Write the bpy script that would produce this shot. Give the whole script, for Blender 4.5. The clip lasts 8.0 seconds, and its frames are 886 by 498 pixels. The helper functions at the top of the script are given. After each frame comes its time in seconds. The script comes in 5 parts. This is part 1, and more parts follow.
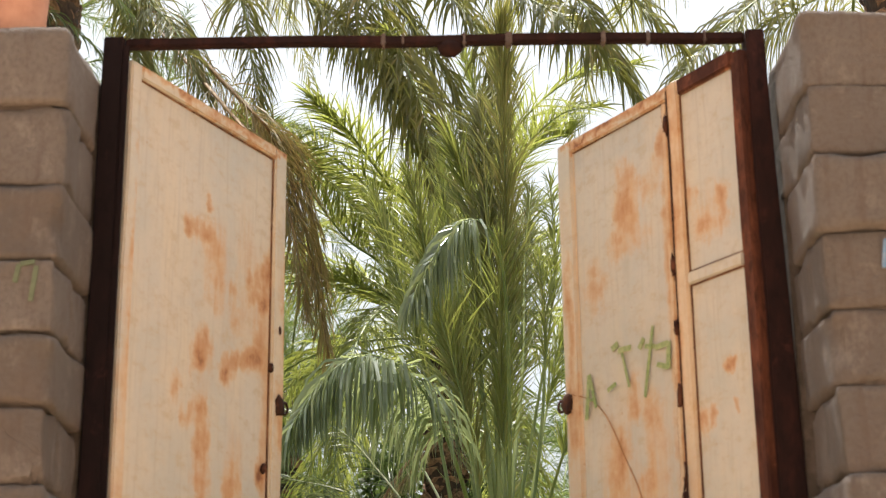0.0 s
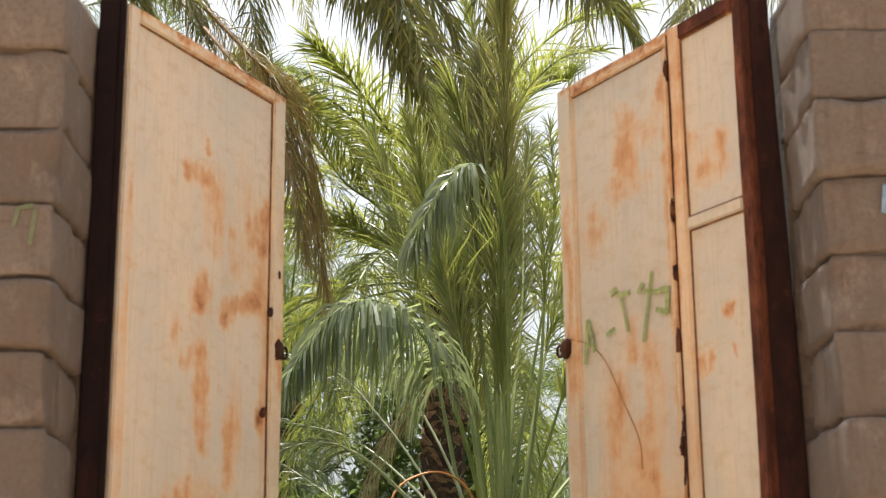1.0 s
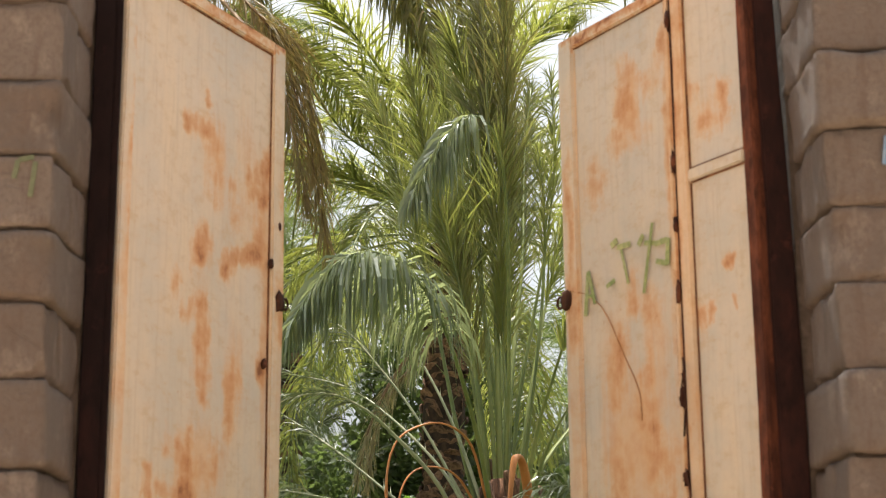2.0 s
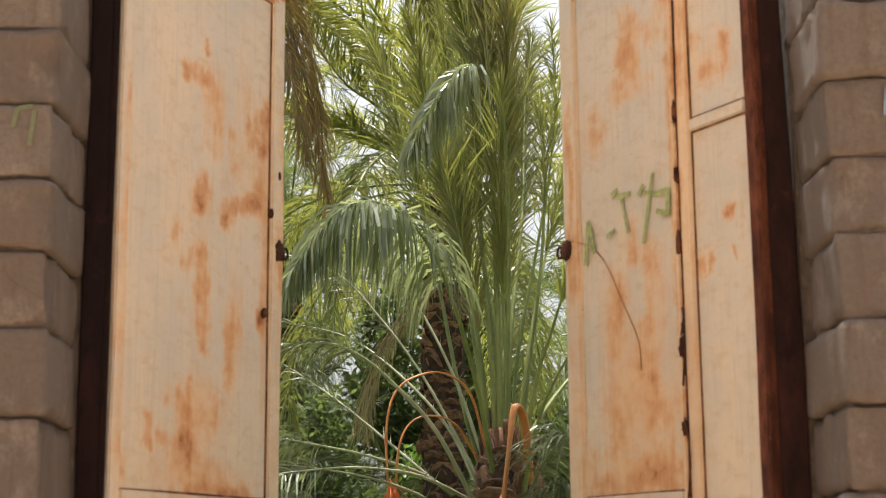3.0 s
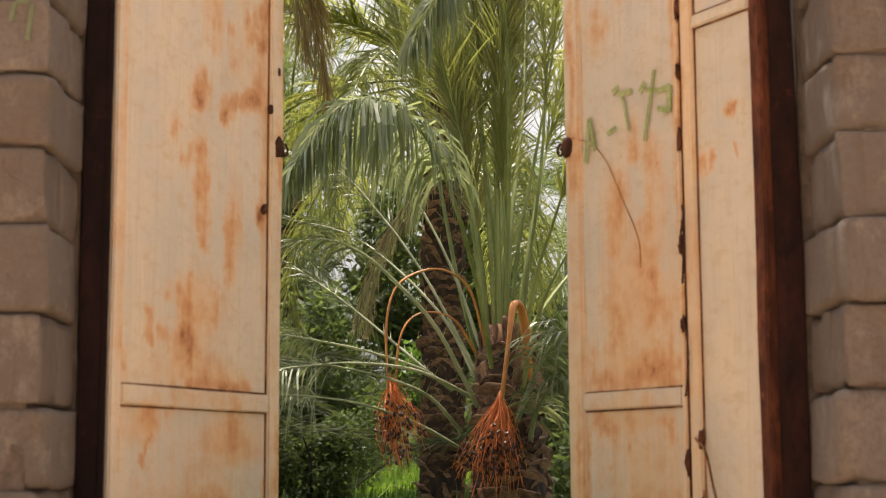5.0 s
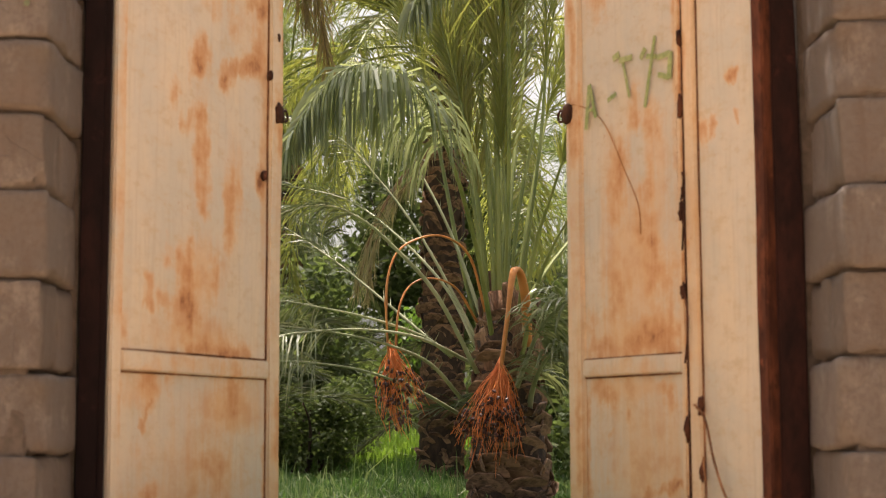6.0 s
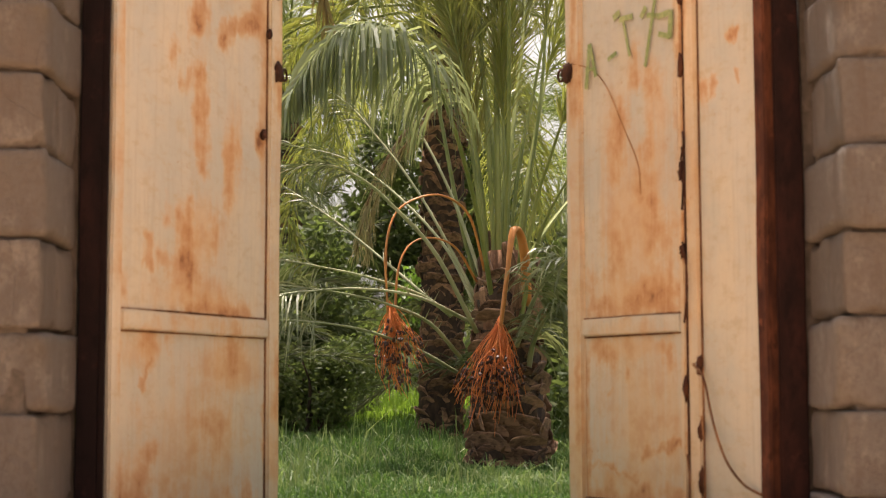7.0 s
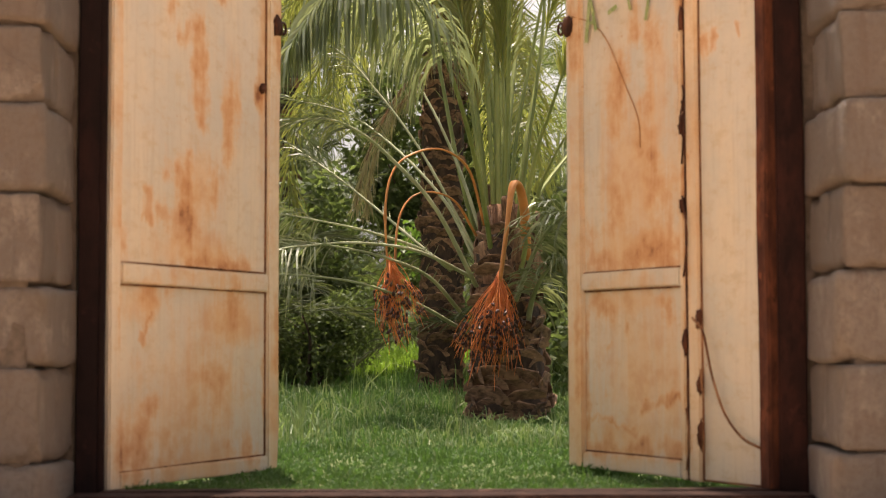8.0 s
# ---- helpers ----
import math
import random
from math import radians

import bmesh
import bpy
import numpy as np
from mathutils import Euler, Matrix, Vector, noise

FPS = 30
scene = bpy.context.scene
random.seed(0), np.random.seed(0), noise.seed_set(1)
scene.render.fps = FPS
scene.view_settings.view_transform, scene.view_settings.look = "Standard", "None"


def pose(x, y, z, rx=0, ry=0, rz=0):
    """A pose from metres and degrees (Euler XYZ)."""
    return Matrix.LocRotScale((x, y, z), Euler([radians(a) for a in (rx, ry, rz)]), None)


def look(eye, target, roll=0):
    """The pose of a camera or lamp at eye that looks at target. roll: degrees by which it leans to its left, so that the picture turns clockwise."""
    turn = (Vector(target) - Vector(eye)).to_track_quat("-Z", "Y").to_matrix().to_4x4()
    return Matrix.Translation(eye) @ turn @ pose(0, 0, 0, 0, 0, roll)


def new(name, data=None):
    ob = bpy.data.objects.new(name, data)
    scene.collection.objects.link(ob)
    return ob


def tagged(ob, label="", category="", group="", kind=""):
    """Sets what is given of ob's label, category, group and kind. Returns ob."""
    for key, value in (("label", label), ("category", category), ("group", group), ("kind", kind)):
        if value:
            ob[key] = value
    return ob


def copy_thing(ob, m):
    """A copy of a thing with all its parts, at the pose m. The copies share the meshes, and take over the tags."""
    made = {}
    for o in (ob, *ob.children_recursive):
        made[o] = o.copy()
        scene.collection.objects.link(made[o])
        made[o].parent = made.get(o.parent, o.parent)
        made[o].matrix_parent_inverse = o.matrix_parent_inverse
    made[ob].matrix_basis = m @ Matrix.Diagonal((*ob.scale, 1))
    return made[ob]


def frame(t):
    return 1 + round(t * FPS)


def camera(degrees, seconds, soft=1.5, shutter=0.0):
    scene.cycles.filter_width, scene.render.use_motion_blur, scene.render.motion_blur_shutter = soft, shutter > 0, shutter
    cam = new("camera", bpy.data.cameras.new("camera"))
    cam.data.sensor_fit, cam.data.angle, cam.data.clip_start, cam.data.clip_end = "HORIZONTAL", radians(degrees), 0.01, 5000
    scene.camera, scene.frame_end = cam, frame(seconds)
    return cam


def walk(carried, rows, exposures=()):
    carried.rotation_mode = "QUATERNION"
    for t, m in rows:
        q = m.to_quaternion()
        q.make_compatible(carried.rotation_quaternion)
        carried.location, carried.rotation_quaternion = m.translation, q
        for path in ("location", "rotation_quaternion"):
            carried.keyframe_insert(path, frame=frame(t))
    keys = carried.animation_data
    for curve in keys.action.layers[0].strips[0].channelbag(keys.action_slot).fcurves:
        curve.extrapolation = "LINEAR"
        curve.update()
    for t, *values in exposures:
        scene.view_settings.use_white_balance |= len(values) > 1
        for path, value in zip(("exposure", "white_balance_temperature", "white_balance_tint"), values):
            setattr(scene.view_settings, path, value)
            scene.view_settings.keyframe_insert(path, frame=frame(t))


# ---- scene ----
# ---- camera: a tilt down on a tripod in front of the gate ----
cam = camera(31.07, 8.0, 1.15)
cam.data.dof.use_dof, cam.data.dof.focus_distance, cam.data.dof.aperture_fstop = True, 9.0, 6.0
walk(cam, [
    (0.0, pose(0, -3.9, 0.36, 107.052, 0, -0.047) @ pose(0, 0, 0, 0, 0, -0.651)),
    (0.5, pose(0, -3.9, 0.36, 106.215, 0, -0.058) @ pose(0, 0, 0, 0, 0, -0.660)),
    (1.0, pose(0, -3.9, 0.36, 105.066, 0, -0.050) @ pose(0, 0, 0, 0, 0, -0.567)),
    (1.5, pose(0, -3.9, 0.36, 104.168, 0, -0.020) @ pose(0, 0, 0, 0, 0, -0.573)),
    (3.0, pose(0, -3.9, 0.36, 101.525, 0, -0.003) @ pose(0, 0, 0, 0, 0, -0.465)),
    (3.5, pose(0, -3.9, 0.36, 100.560, 0, 0.023) @ pose(0, 0, 0, 0, 0, -0.376)),
    (4.0, pose(0, -3.9, 0.36, 99.585, 0, 0.030) @ pose(0, 0, 0, 0, 0, -0.318)),
    (4.5, pose(0, -3.9, 0.36, 98.578, 0, 0.023) @ pose(0, 0, 0, 0, 0, -0.311)),
    (6.0, pose(0, -3.9, 0.36, 96.614, 0, 0.029) @ pose(0, 0, 0, 0, 0, -0.214)),
    (6.5, pose(0, -3.9, 0.36, 95.879, 0, 0.020) @ pose(0, 0, 0, 0, 0, -0.173)),
    (7.0, pose(0, -3.9, 0.36, 95.155, 0, 0.018) @ pose(0, 0, 0, 0, 0, -0.144)),
    (7.5, pose(0, -3.9, 0.36, 94.257, 0, 0.024) @ pose(0, 0, 0, 0, 0, -0.138)),
    (8.0, pose(0, -3.9, 0.36, 93.507, 0, 0.010) @ pose(0, 0, 0, 0, 0, -0.165)),
], [(0.0, 0.80, 6250, 9), (4.0, 0.75, 6600, 12.5), (8.0, 0.86, 7200, 17.5)])

# ---- light: high sun behind the palms, hazy sky ----
SUN_EL, SUN_AZ = radians(77), radians(-14)      # azimuth from +y towards +x
world = bpy.data.worlds.new("world")
scene.world = world
world.use_nodes = True
wn = world.node_tree
sky = wn.nodes.new("ShaderNodeTexSky")
sky.sky_type, sky.sun_disc = "NISHITA", False
sky.sun_elevation, sky.sun_rotation = SUN_EL, SUN_AZ
sky.air_density, sky.dust_density, sky.ozone_density = 1.0, 6.0, 1.0
haze = wn.nodes.new("ShaderNodeHueSaturation")        # thin white haze takes the blue out
haze.inputs["Saturation"].default_value = 0.2
wn.links.new(sky.outputs[0], haze.inputs["Color"])
wn.links.new(haze.outputs[0], wn.nodes["Background"].inputs[0])
wn.nodes["Background"].inputs[1].default_value = 0.14
to_sun = Vector((math.sin(SUN_AZ) * math.cos(SUN_EL), math.cos(SUN_AZ) * math.cos(SUN_EL), math.sin(SUN_EL)))
sun = new("sun", bpy.data.lights.new("sun", "SUN"))
sun.data.energy, sun.data.angle, sun.data.color = 5.0, radians(0.6), (1.0, 0.93, 0.82)
sun.matrix_world = look(to_sun * 30, (0, 0, 0))


# ---- materials ----
class Nodes:
    """A node material with short calls."""

    def __init__(self, name):
        self.mat = bpy.data.materials.new(name)
        self.mat.use_nodes = True
        self.t = self.mat.node_tree
        self.bsdf = self.t.nodes["Principled BSDF"]
        self.out = self.t.nodes["Material Output"]

    def put(self, socket, value):
        if isinstance(value, bpy.types.NodeSocket):
            self.t.links.new(value, socket)
        else:
            socket.default_value = value

    def node(self, kind, **named):
        n = self.t.nodes.new("ShaderNode" + kind)
        for key, value in named.items():
            self.put(n.inputs[key], value)
        return n

    def coords(self, scale=(1, 1, 1)):
        tc = self.t.nodes.new("ShaderNodeTexCoord")
        mp = self.t.nodes.new("ShaderNodeMapping")
        self.put(mp.inputs["Vector"], tc.outputs["Object"])
        mp.inputs["Scale"].default_value = scale
        return mp.outputs[0]

    def scattered(self, scale=(1, 1, 1)):
        """Coordinates that start elsewhere on every object."""
        tc = self.t.nodes.new("ShaderNodeTexCoord")
        far = self.calc("MULTIPLY", self.node("ObjectInfo").outputs["Random"], 61.0)
        v = self.t.nodes.new("ShaderNodeVectorMath")
        v.operation = "ADD"
        self.put(v.inputs[0], tc.outputs["Object"])
        self.put(v.inputs[1], far)
        mp = self.t.nodes.new("ShaderNodeMapping")
        self.put(mp.inputs["Vector"], v.outputs[0])
        mp.inputs["Scale"].default_value = scale
        return mp.outputs[0]

    def cloud(self, scale, detail=5.0, rough=0.6, vec=None, warp=0.0):
        n = self.node("TexNoise", Scale=scale, Detail=detail, Roughness=rough, Distortion=warp)
        self.put(n.inputs["Vector"], vec if vec is not None else self.coords())
        return n.outputs[0]

    def ramp(self, value, a, b, lo=0.0, hi=1.0):
        n = self.t.nodes.new("ShaderNodeMapRange")
        n.interpolation_type = "SMOOTHSTEP"
        for i, v in enumerate((value, a, b, lo, hi)):
            self.put(n.inputs[i], v)
        return n.outputs[0]

    def calc(self, op, a, b=0.0, clamp=False):
        n = self.t.nodes.new("ShaderNodeMath")
        n.operation, n.use_clamp = op, clamp
        self.put(n.inputs[0], a), self.put(n.inputs[1], b)
        return n.outputs[0]

    def mix(self, fac, a, b):
        n = self.t.nodes.new("ShaderNodeMix")
        n.data_type = "RGBA"
        self.put(n.inputs[0], fac)
        for i, v in ((6, a), (7, b)):
            self.put(n.inputs[i], (*v, 1) if isinstance(v, tuple) else v)
        return n.outputs[2]

    def bump(self, height, strength, distance):
        n = self.node("Bump", Strength=strength, Distance=distance, Height=height)
        self.put(self.bsdf.inputs["Normal"], n.outputs[0])
        return n.outputs[0]

    def finish(self, color, rough, metal=0.0):
        self.put(self.bsdf.inputs["Base Color"], color)
        self.put(self.bsdf.inputs["Roughness"], rough)
        self.put(self.bsdf.inputs["Metallic"], metal)
        return self.mat


def blob(m, where, u, z, ru, rz, strength):
    """A soft oval stain at (u, z) of the thing's own plane."""
    v = m.t.nodes.new("ShaderNodeVectorMath")
    v.operation = "SUBTRACT"
    m.put(v.inputs[0], where)
    v.inputs[1].default_value = (u, 0, z)
    w = m.t.nodes.new("ShaderNodeVectorMath")
    w.operation = "MULTIPLY"
    m.put(w.inputs[0], v.outputs[0])
    w.inputs[1].default_value = (1 / ru, 0, 1 / rz)
    d = m.t.nodes.new("ShaderNodeVectorMath")
    d.operation = "LENGTH"
    m.put(d.inputs[0], w.outputs[0])
    return m.ramp(d.outputs["Value"], 0.0, 1.0, strength, 0.0)


def stroke_of_rust(m, where, u0, z0, u1, z1, half, strength):
    """Nearness to a line on the thing's own plane: strength on it, 0 beyond twice its half width."""
    def vec(op, a, b):
        n = m.t.nodes.new("ShaderNodeVectorMath")
        n.operation = op
        m.put(n.inputs[0], a), m.put(n.inputs[3 if op == "SCALE" else 1], b)
        return n
    du, dz = u1 - u0, z1 - z0
    off = vec("SUBTRACT", where, (u0, 0, z0)).outputs[0]
    along = m.calc("DIVIDE", vec("DOT_PRODUCT", off, (du, 0, dz)).outputs["Value"], du * du + dz * dz + 1e-6, True)
    back = vec("SCALE", (du, 0, dz), along).outputs[0]
    far = vec("LENGTH", vec("MULTIPLY", vec("SUBTRACT", off, back).outputs[0], (1, 0, 0.8)).outputs[0], (0, 0, 0)).outputs["Value"]
    return m.ramp(far, 0.0, 2.6 * half, strength, 0.0)


def rusty_paint(name, paint, strokes, general=0.2, washes=()):
    m = Nodes(name)
    streak = m.cloud(1.0, 7, 0.65, m.coords((24, 24, 2.2)), 0.5)
    hair = m.cloud(1.0, 5, 0.6, m.coords((75, 75, 4.0)), 0.3)
    blotch = m.cloud(13, 7, 0.68)
    broad = m.cloud(2.3, 4, 0.6)
    fine = m.cloud(70, 5, 0.7)
    warp = m.node("TexNoise", Scale=16.0, Detail=4.0, Roughness=0.6)
    m.put(warp.inputs["Vector"], m.coords((1.2, 1.2, 0.8)))
    off = m.t.nodes.new("ShaderNodeVectorMath")
    off.operation = "MULTIPLY_ADD"
    m.put(off.inputs[0], warp.outputs["Color"])
    off.inputs[1].default_value = (0.075, 0.0, 0.11)
    m.put(off.inputs[2], m.coords())
    shift = m.t.nodes.new("ShaderNodeVectorMath")
    shift.operation = "SUBTRACT"
    m.put(shift.inputs[0], off.outputs[0])
    shift.inputs[1].default_value = (0.0375, 0.0, 0.055)
    where = shift.outputs[0]
    # ageing of the paint: brushed streaks, cooler chalky fields, yellowed patches, grime
    tone = m.mix(m.ramp(m.cloud(1.0, 5, 0.6, m.coords((15, 15, 1.0))), 0.3, 0.7), paint, tuple(c * k for c, k in zip(paint, (1.08, 1.02, 0.92))))
    tone = m.mix(m.ramp(m.cloud(2.6, 5, 0.65), 0.42, 0.64, 0.0, 0.7), tone, tuple(c * k for c, k in zip(paint, (0.82, 0.90, 0.98))))
    tone = m.mix(m.ramp(hair, 0.48, 0.74, 0.0, 0.6), tone, tuple(c * k for c, k in zip(paint, (0.80, 0.76, 0.70))))
    tone = m.mix(m.ramp(m.cloud(15, 6, 0.72, m.coords((1, 1, 1.6))), 0.48, 0.68, 0.0, 0.7), tone, tuple(c * k for c, k in zip(paint, (0.86, 0.74, 0.58))))
    tone = m.mix(m.ramp(fine, 0.45, 0.7, 0.0, 0.2), tone, tuple(c * 0.74 for c in paint))
    # thin rust washed down over the paint; low washes add painted ground bounce
    wash = m.ramp(broad, 0.46, 0.74, 0.0, general)
    for q in washes:
        wash = m.calc("MAXIMUM", wash, blob(m, where, *q))
    wash = m.calc("ADD", wash, m.calc("MULTIPLY", m.calc("SUBTRACT", streak, 0.5), 1.15))
    wash = m.calc("ADD", wash, m.calc("MULTIPLY", m.calc("SUBTRACT", blotch, 0.5), 0.7))
    tone = m.mix(m.ramp(wash, 0.16, 0.98, 0.0, 0.82), tone, m.mix(m.ramp(blotch, 0.4, 0.65), (0.54, 0.345, 0.185), (0.47, 0.26, 0.12)))
    # rust runs and blooms
    core = m.calc("ADD", 0.0, 0.0)
    for q in strokes:
        core = m.calc("MAXIMUM", core, stroke_of_rust(m, where, *q))
    ragged = m.calc("ADD", m.calc("MULTIPLY", m.calc("SUBTRACT", blotch, 0.5), 2.0), m.calc("MULTIPLY", m.calc("SUBTRACT", streak, 0.5), 1.5))
    level = m.calc("ADD", core, m.calc("MULTIPLY", ragged, m.ramp(core, 0.0, 0.35, 0.0, 1.0)))
    tone = m.mix(m.ramp(level, 0.05, 0.85, 0.0, 0.72), tone, (0.52, 0.31, 0.155))
    tone = m.mix(m.ramp(level, 0.50, 1.25, 0.0, 0.80), tone, m.mix(m.cloud(34, 5, 0.7), (0.33, 0.140, 0.055), (0.46, 0.215, 0.09)))
    tone = m.mix(m.ramp(level, 1.05, 1.45, 0.0, 0.8), tone, (0.16, 0.055, 0.024))
    specks = m.calc("MULTIPLY", m.ramp(m.cloud(52, 3, 0.5), 0.70, 0.75, 0.0, 0.55), m.ramp(broad, 0.46, 0.60))
    tone = m.mix(specks, tone, (0.34, 0.17, 0.08))
    m.bump(m.calc("ADD", m.calc("MULTIPLY", fine, 0.5), m.calc("MULTIPLY", m.ramp(level, 0.4, 1.0), 0.7)), 0.28, 0.002)
    return m.finish(tone, m.ramp(level, 0.2, 1.0, 0.5, 0.88))


def bare_rust(name, dark, light, rough=0.8, patches=0.5):
    m = Nodes(name)
    c = m.mix(m.ramp(m.cloud(9, 7, 0.7, m.coords((1.6, 1.6, 0.5))), 0.5 - 0.2 * patches, 0.72), dark, light)
    c = m.mix(m.ramp(m.cloud(34, 5, 0.7, m.coords((1, 1, 0.45))), 0.50, 0.66, 0.0, 0.75), c, tuple(0.5 * v for v in dark))
    c = m.mix(m.ramp(m.cloud(16, 5, 0.7), 0.60, 0.72, 0.0, 0.6), c, tuple(min(1.0, 1.7 * v) for v in light))
    m.bump(m.cloud(70, 4, 0.7), 0.4, 0.002)
    m.bsdf.inputs["Specular IOR Level"].default_value = 0.15
    return m.finish(c, rough, 0.0)


def block_stone(name):
    m = Nodes(name)
    rnd = m.node("ObjectInfo").outputs["Random"]
    own, tall, low = m.scattered(), m.scattered((22, 22, 3)), m.scattered((1.3, 1.0, 0.8))
    c = m.mix(rnd, (0.110, 0.090, 0.079), (0.168, 0.141, 0.124))
    c = m.mix(m.ramp(m.cloud(5, 7, 0.72, own), 0.44, 0.62, 0, 0.60), c, (0.135, 0.10, 0.08))
    c = m.mix(m.ramp(m.cloud(9, 6, 0.7, low), 0.52, 0.70, 0, 0.50), c, (0.26, 0.222, 0.195))
    c = m.mix(m.ramp(m.cloud(1, 5, 0.65, tall), 0.54, 0.66, 0, 0.55), c, (0.105, 0.075, 0.06))
    c = m.mix(m.ramp(m.cloud(75, 4, 0.7, own), 0.42, 0.66, 0, 0.5), c, (0.10, 0.075, 0.06))
    # a few hair cracks
    line = m.calc("ABSOLUTE", m.calc("SUBTRACT", m.cloud(1, 2, 0.5, m.scattered((3.2, 3.2, 1.1))), 0.5))
    crack = m.calc("MULTIPLY", m.ramp(line, 0.0, 0.006, 1.0, 0.0), m.ramp(m.cloud(3, 2, 0.5, own), 0.50, 0.56))
    c = m.mix(m.calc("MULTIPLY", crack, 0.10), c, (0.06, 0.042, 0.032))
    rough = m.calc("ADD", m.cloud(16, 9, 0.74, own), m.calc("MULTIPLY", m.cloud(150, 3, 0.7, own), 0.4))
    m.bump(m.calc("SUBTRACT", rough, m.calc("MULTIPLY", crack, 0.15)), 1.0, 0.014)
    return m.finish(c, 0.95)


def leaf_green(name, lo, hi, tired, light=0.42, rough=0.42):
    """Thin leaf that lets some light through."""
    m = Nodes(name)
    rnd = m.node("ObjectInfo").outputs["Random"]
    isl = m.t.nodes.new("ShaderNodeNewGeometry").outputs["Random Per Island"]
    c = m.mix(m.calc("ADD", m.calc("MULTIPLY", rnd, 0.5), m.calc("MULTIPLY", isl, 0.5)), lo, hi)
    c = m.mix(m.ramp(isl, 0.82, 0.98, 0, 0.8), c, tired)
    c = m.mix(m.ramp(m.cloud(6, 3, 0.6), 0.5, 0.8, 0, 0.4), c, tired)
    m.finish(c, rough)
    tr = m.node("BsdfTranslucent")
    m.put(tr.inputs["Color"], m.mix(0.55, c, tuple(min(1, x * 2.6) for x in (hi[0] * 1.15, hi[1] * 1.1, hi[2] * 0.6))))
    sh = m.t.nodes.new("ShaderNodeMixShader")
    sh.inputs[0].default_value = light
    m.put(sh.inputs[1], m.bsdf.outputs[0]), m.put(sh.inputs[2], tr.outputs[0])
    m.put(m.out.inputs["Surface"], sh.outputs[0])
    return m.mat


def plain_rough(name, a, b, scale, rough=0.9, bump=0.5, stretch=(1, 1, 1), dist=0.01):
    m = Nodes(name)
    n = m.cloud(scale, 6, 0.65, m.coords(stretch))
    m.bump(n, bump, dist)
    rnd = m.calc("MULTIPLY", m.calc("SUBTRACT", m.node("ObjectInfo").outputs["Random"], 0.5), 0.5)
    return m.finish(m.mix(m.calc("ADD", m.ramp(n, 0.3, 0.7), rnd, True), a, b), rough)


# rust runs on the leaves: from (along, up) to (along, up), half width, strength
RUNS_L_HIGH = [(0.315, 1.717, 0.403, 1.713, 0.022, 1.0), (0.413, 1.684, 0.437, 1.556, 0.035, 0.55), (0.398, 1.808, 0.402, 1.8, 0.012, 0.9), (0.527, 1.579, 0.55, 1.479, 0.022, 0.6),
               (0.726, 1.693, 0.71, 1.58, 0.026, 1.1), (0.619, 1.639, 0.631, 1.593, 0.018, 0.85), (0.667, 1.672, 0.672, 1.6, 0.016, 0.75), (0.683, 1.488, 0.686, 1.414, 0.026, 0.8), (0.51, 1.337, 0.536, 1.373, 0.022, 1.0),
               (0.536, 1.373, 0.686, 1.419, 0.022, 1.05), (0.4, 1.4, 0.367, 1.363, 0.026, 1.05), (0.367, 1.363, 0.335, 1.317, 0.012, 0.7), (0.271, 1.271, 0.257, 1.23, 0.016, 0.7), (0.317, 1.192, 0.409, 1.223, 0.018, 0.85)]
RUNS_L_LOW = [(0.387, 1.214, 0.408, 0.994, 0.03, 0.8), (0.697, 1.093, 0.7, 1.08, 0.022, 1.4), (0.55, 1.042, 0.537, 0.913, 0.028, 0.9), (0.257, 0.828, 0.365, 0.762, 0.022, 0.75), (0.166, 0.746, 0.167, 0.691, 0.014, 0.85),
              (0.221, 0.714, 0.253, 0.697, 0.02, 0.7), (0.333, 0.694, 0.34, 0.69, 0.045, 1.05), (0.346, 0.856, 0.349, 0.723, 0.018, 0.75), (0.457, 0.809, 0.467, 0.742, 0.022, 0.65), (0.058, 0.613, 0.074, 0.575, 0.03, 0.7),
              (0.352, 0.582, 0.632, 0.584, 0.018, 1.0), (0.165, 0.497, 0.242, 0.486, 0.03, 0.65), (0.543, 0.474, 0.548, 0.47, 0.06, 0.7), (0.588, 0.475, 0.58, 0.397, 0.022, 0.8), (0.46, 0.263, 0.47, 0.26, 0.07, 0.55)]
RUNS_L_FOOT = [(0.188, 0.211, 0.19, 0.21, 0.022, 0.8), (0.117, 0.323, 0.12, 0.32, 0.018, 0.5), (0.738, 0.327, 0.745, 0.13, 0.012, 1.0), (0.16, 0.07, 0.3, 0.1, 0.04, 0.55), (0.07, 0.1, 0.15, 0.11, 0.045, 0.95),
               (0.55, 0.07, 0.7, 0.06, 0.03, 0.55), (0.785, 0.45, 0.79, 0.25, 0.02, 0.65), (0.181, 0.457, 0.138, 0.376, 0.006, 0.9), (0.05, 1.9, 0.04, 1.2, 0.01, 0.5), (0.05, 0.9, 0.045, 0.3, 0.01, 0.55)]
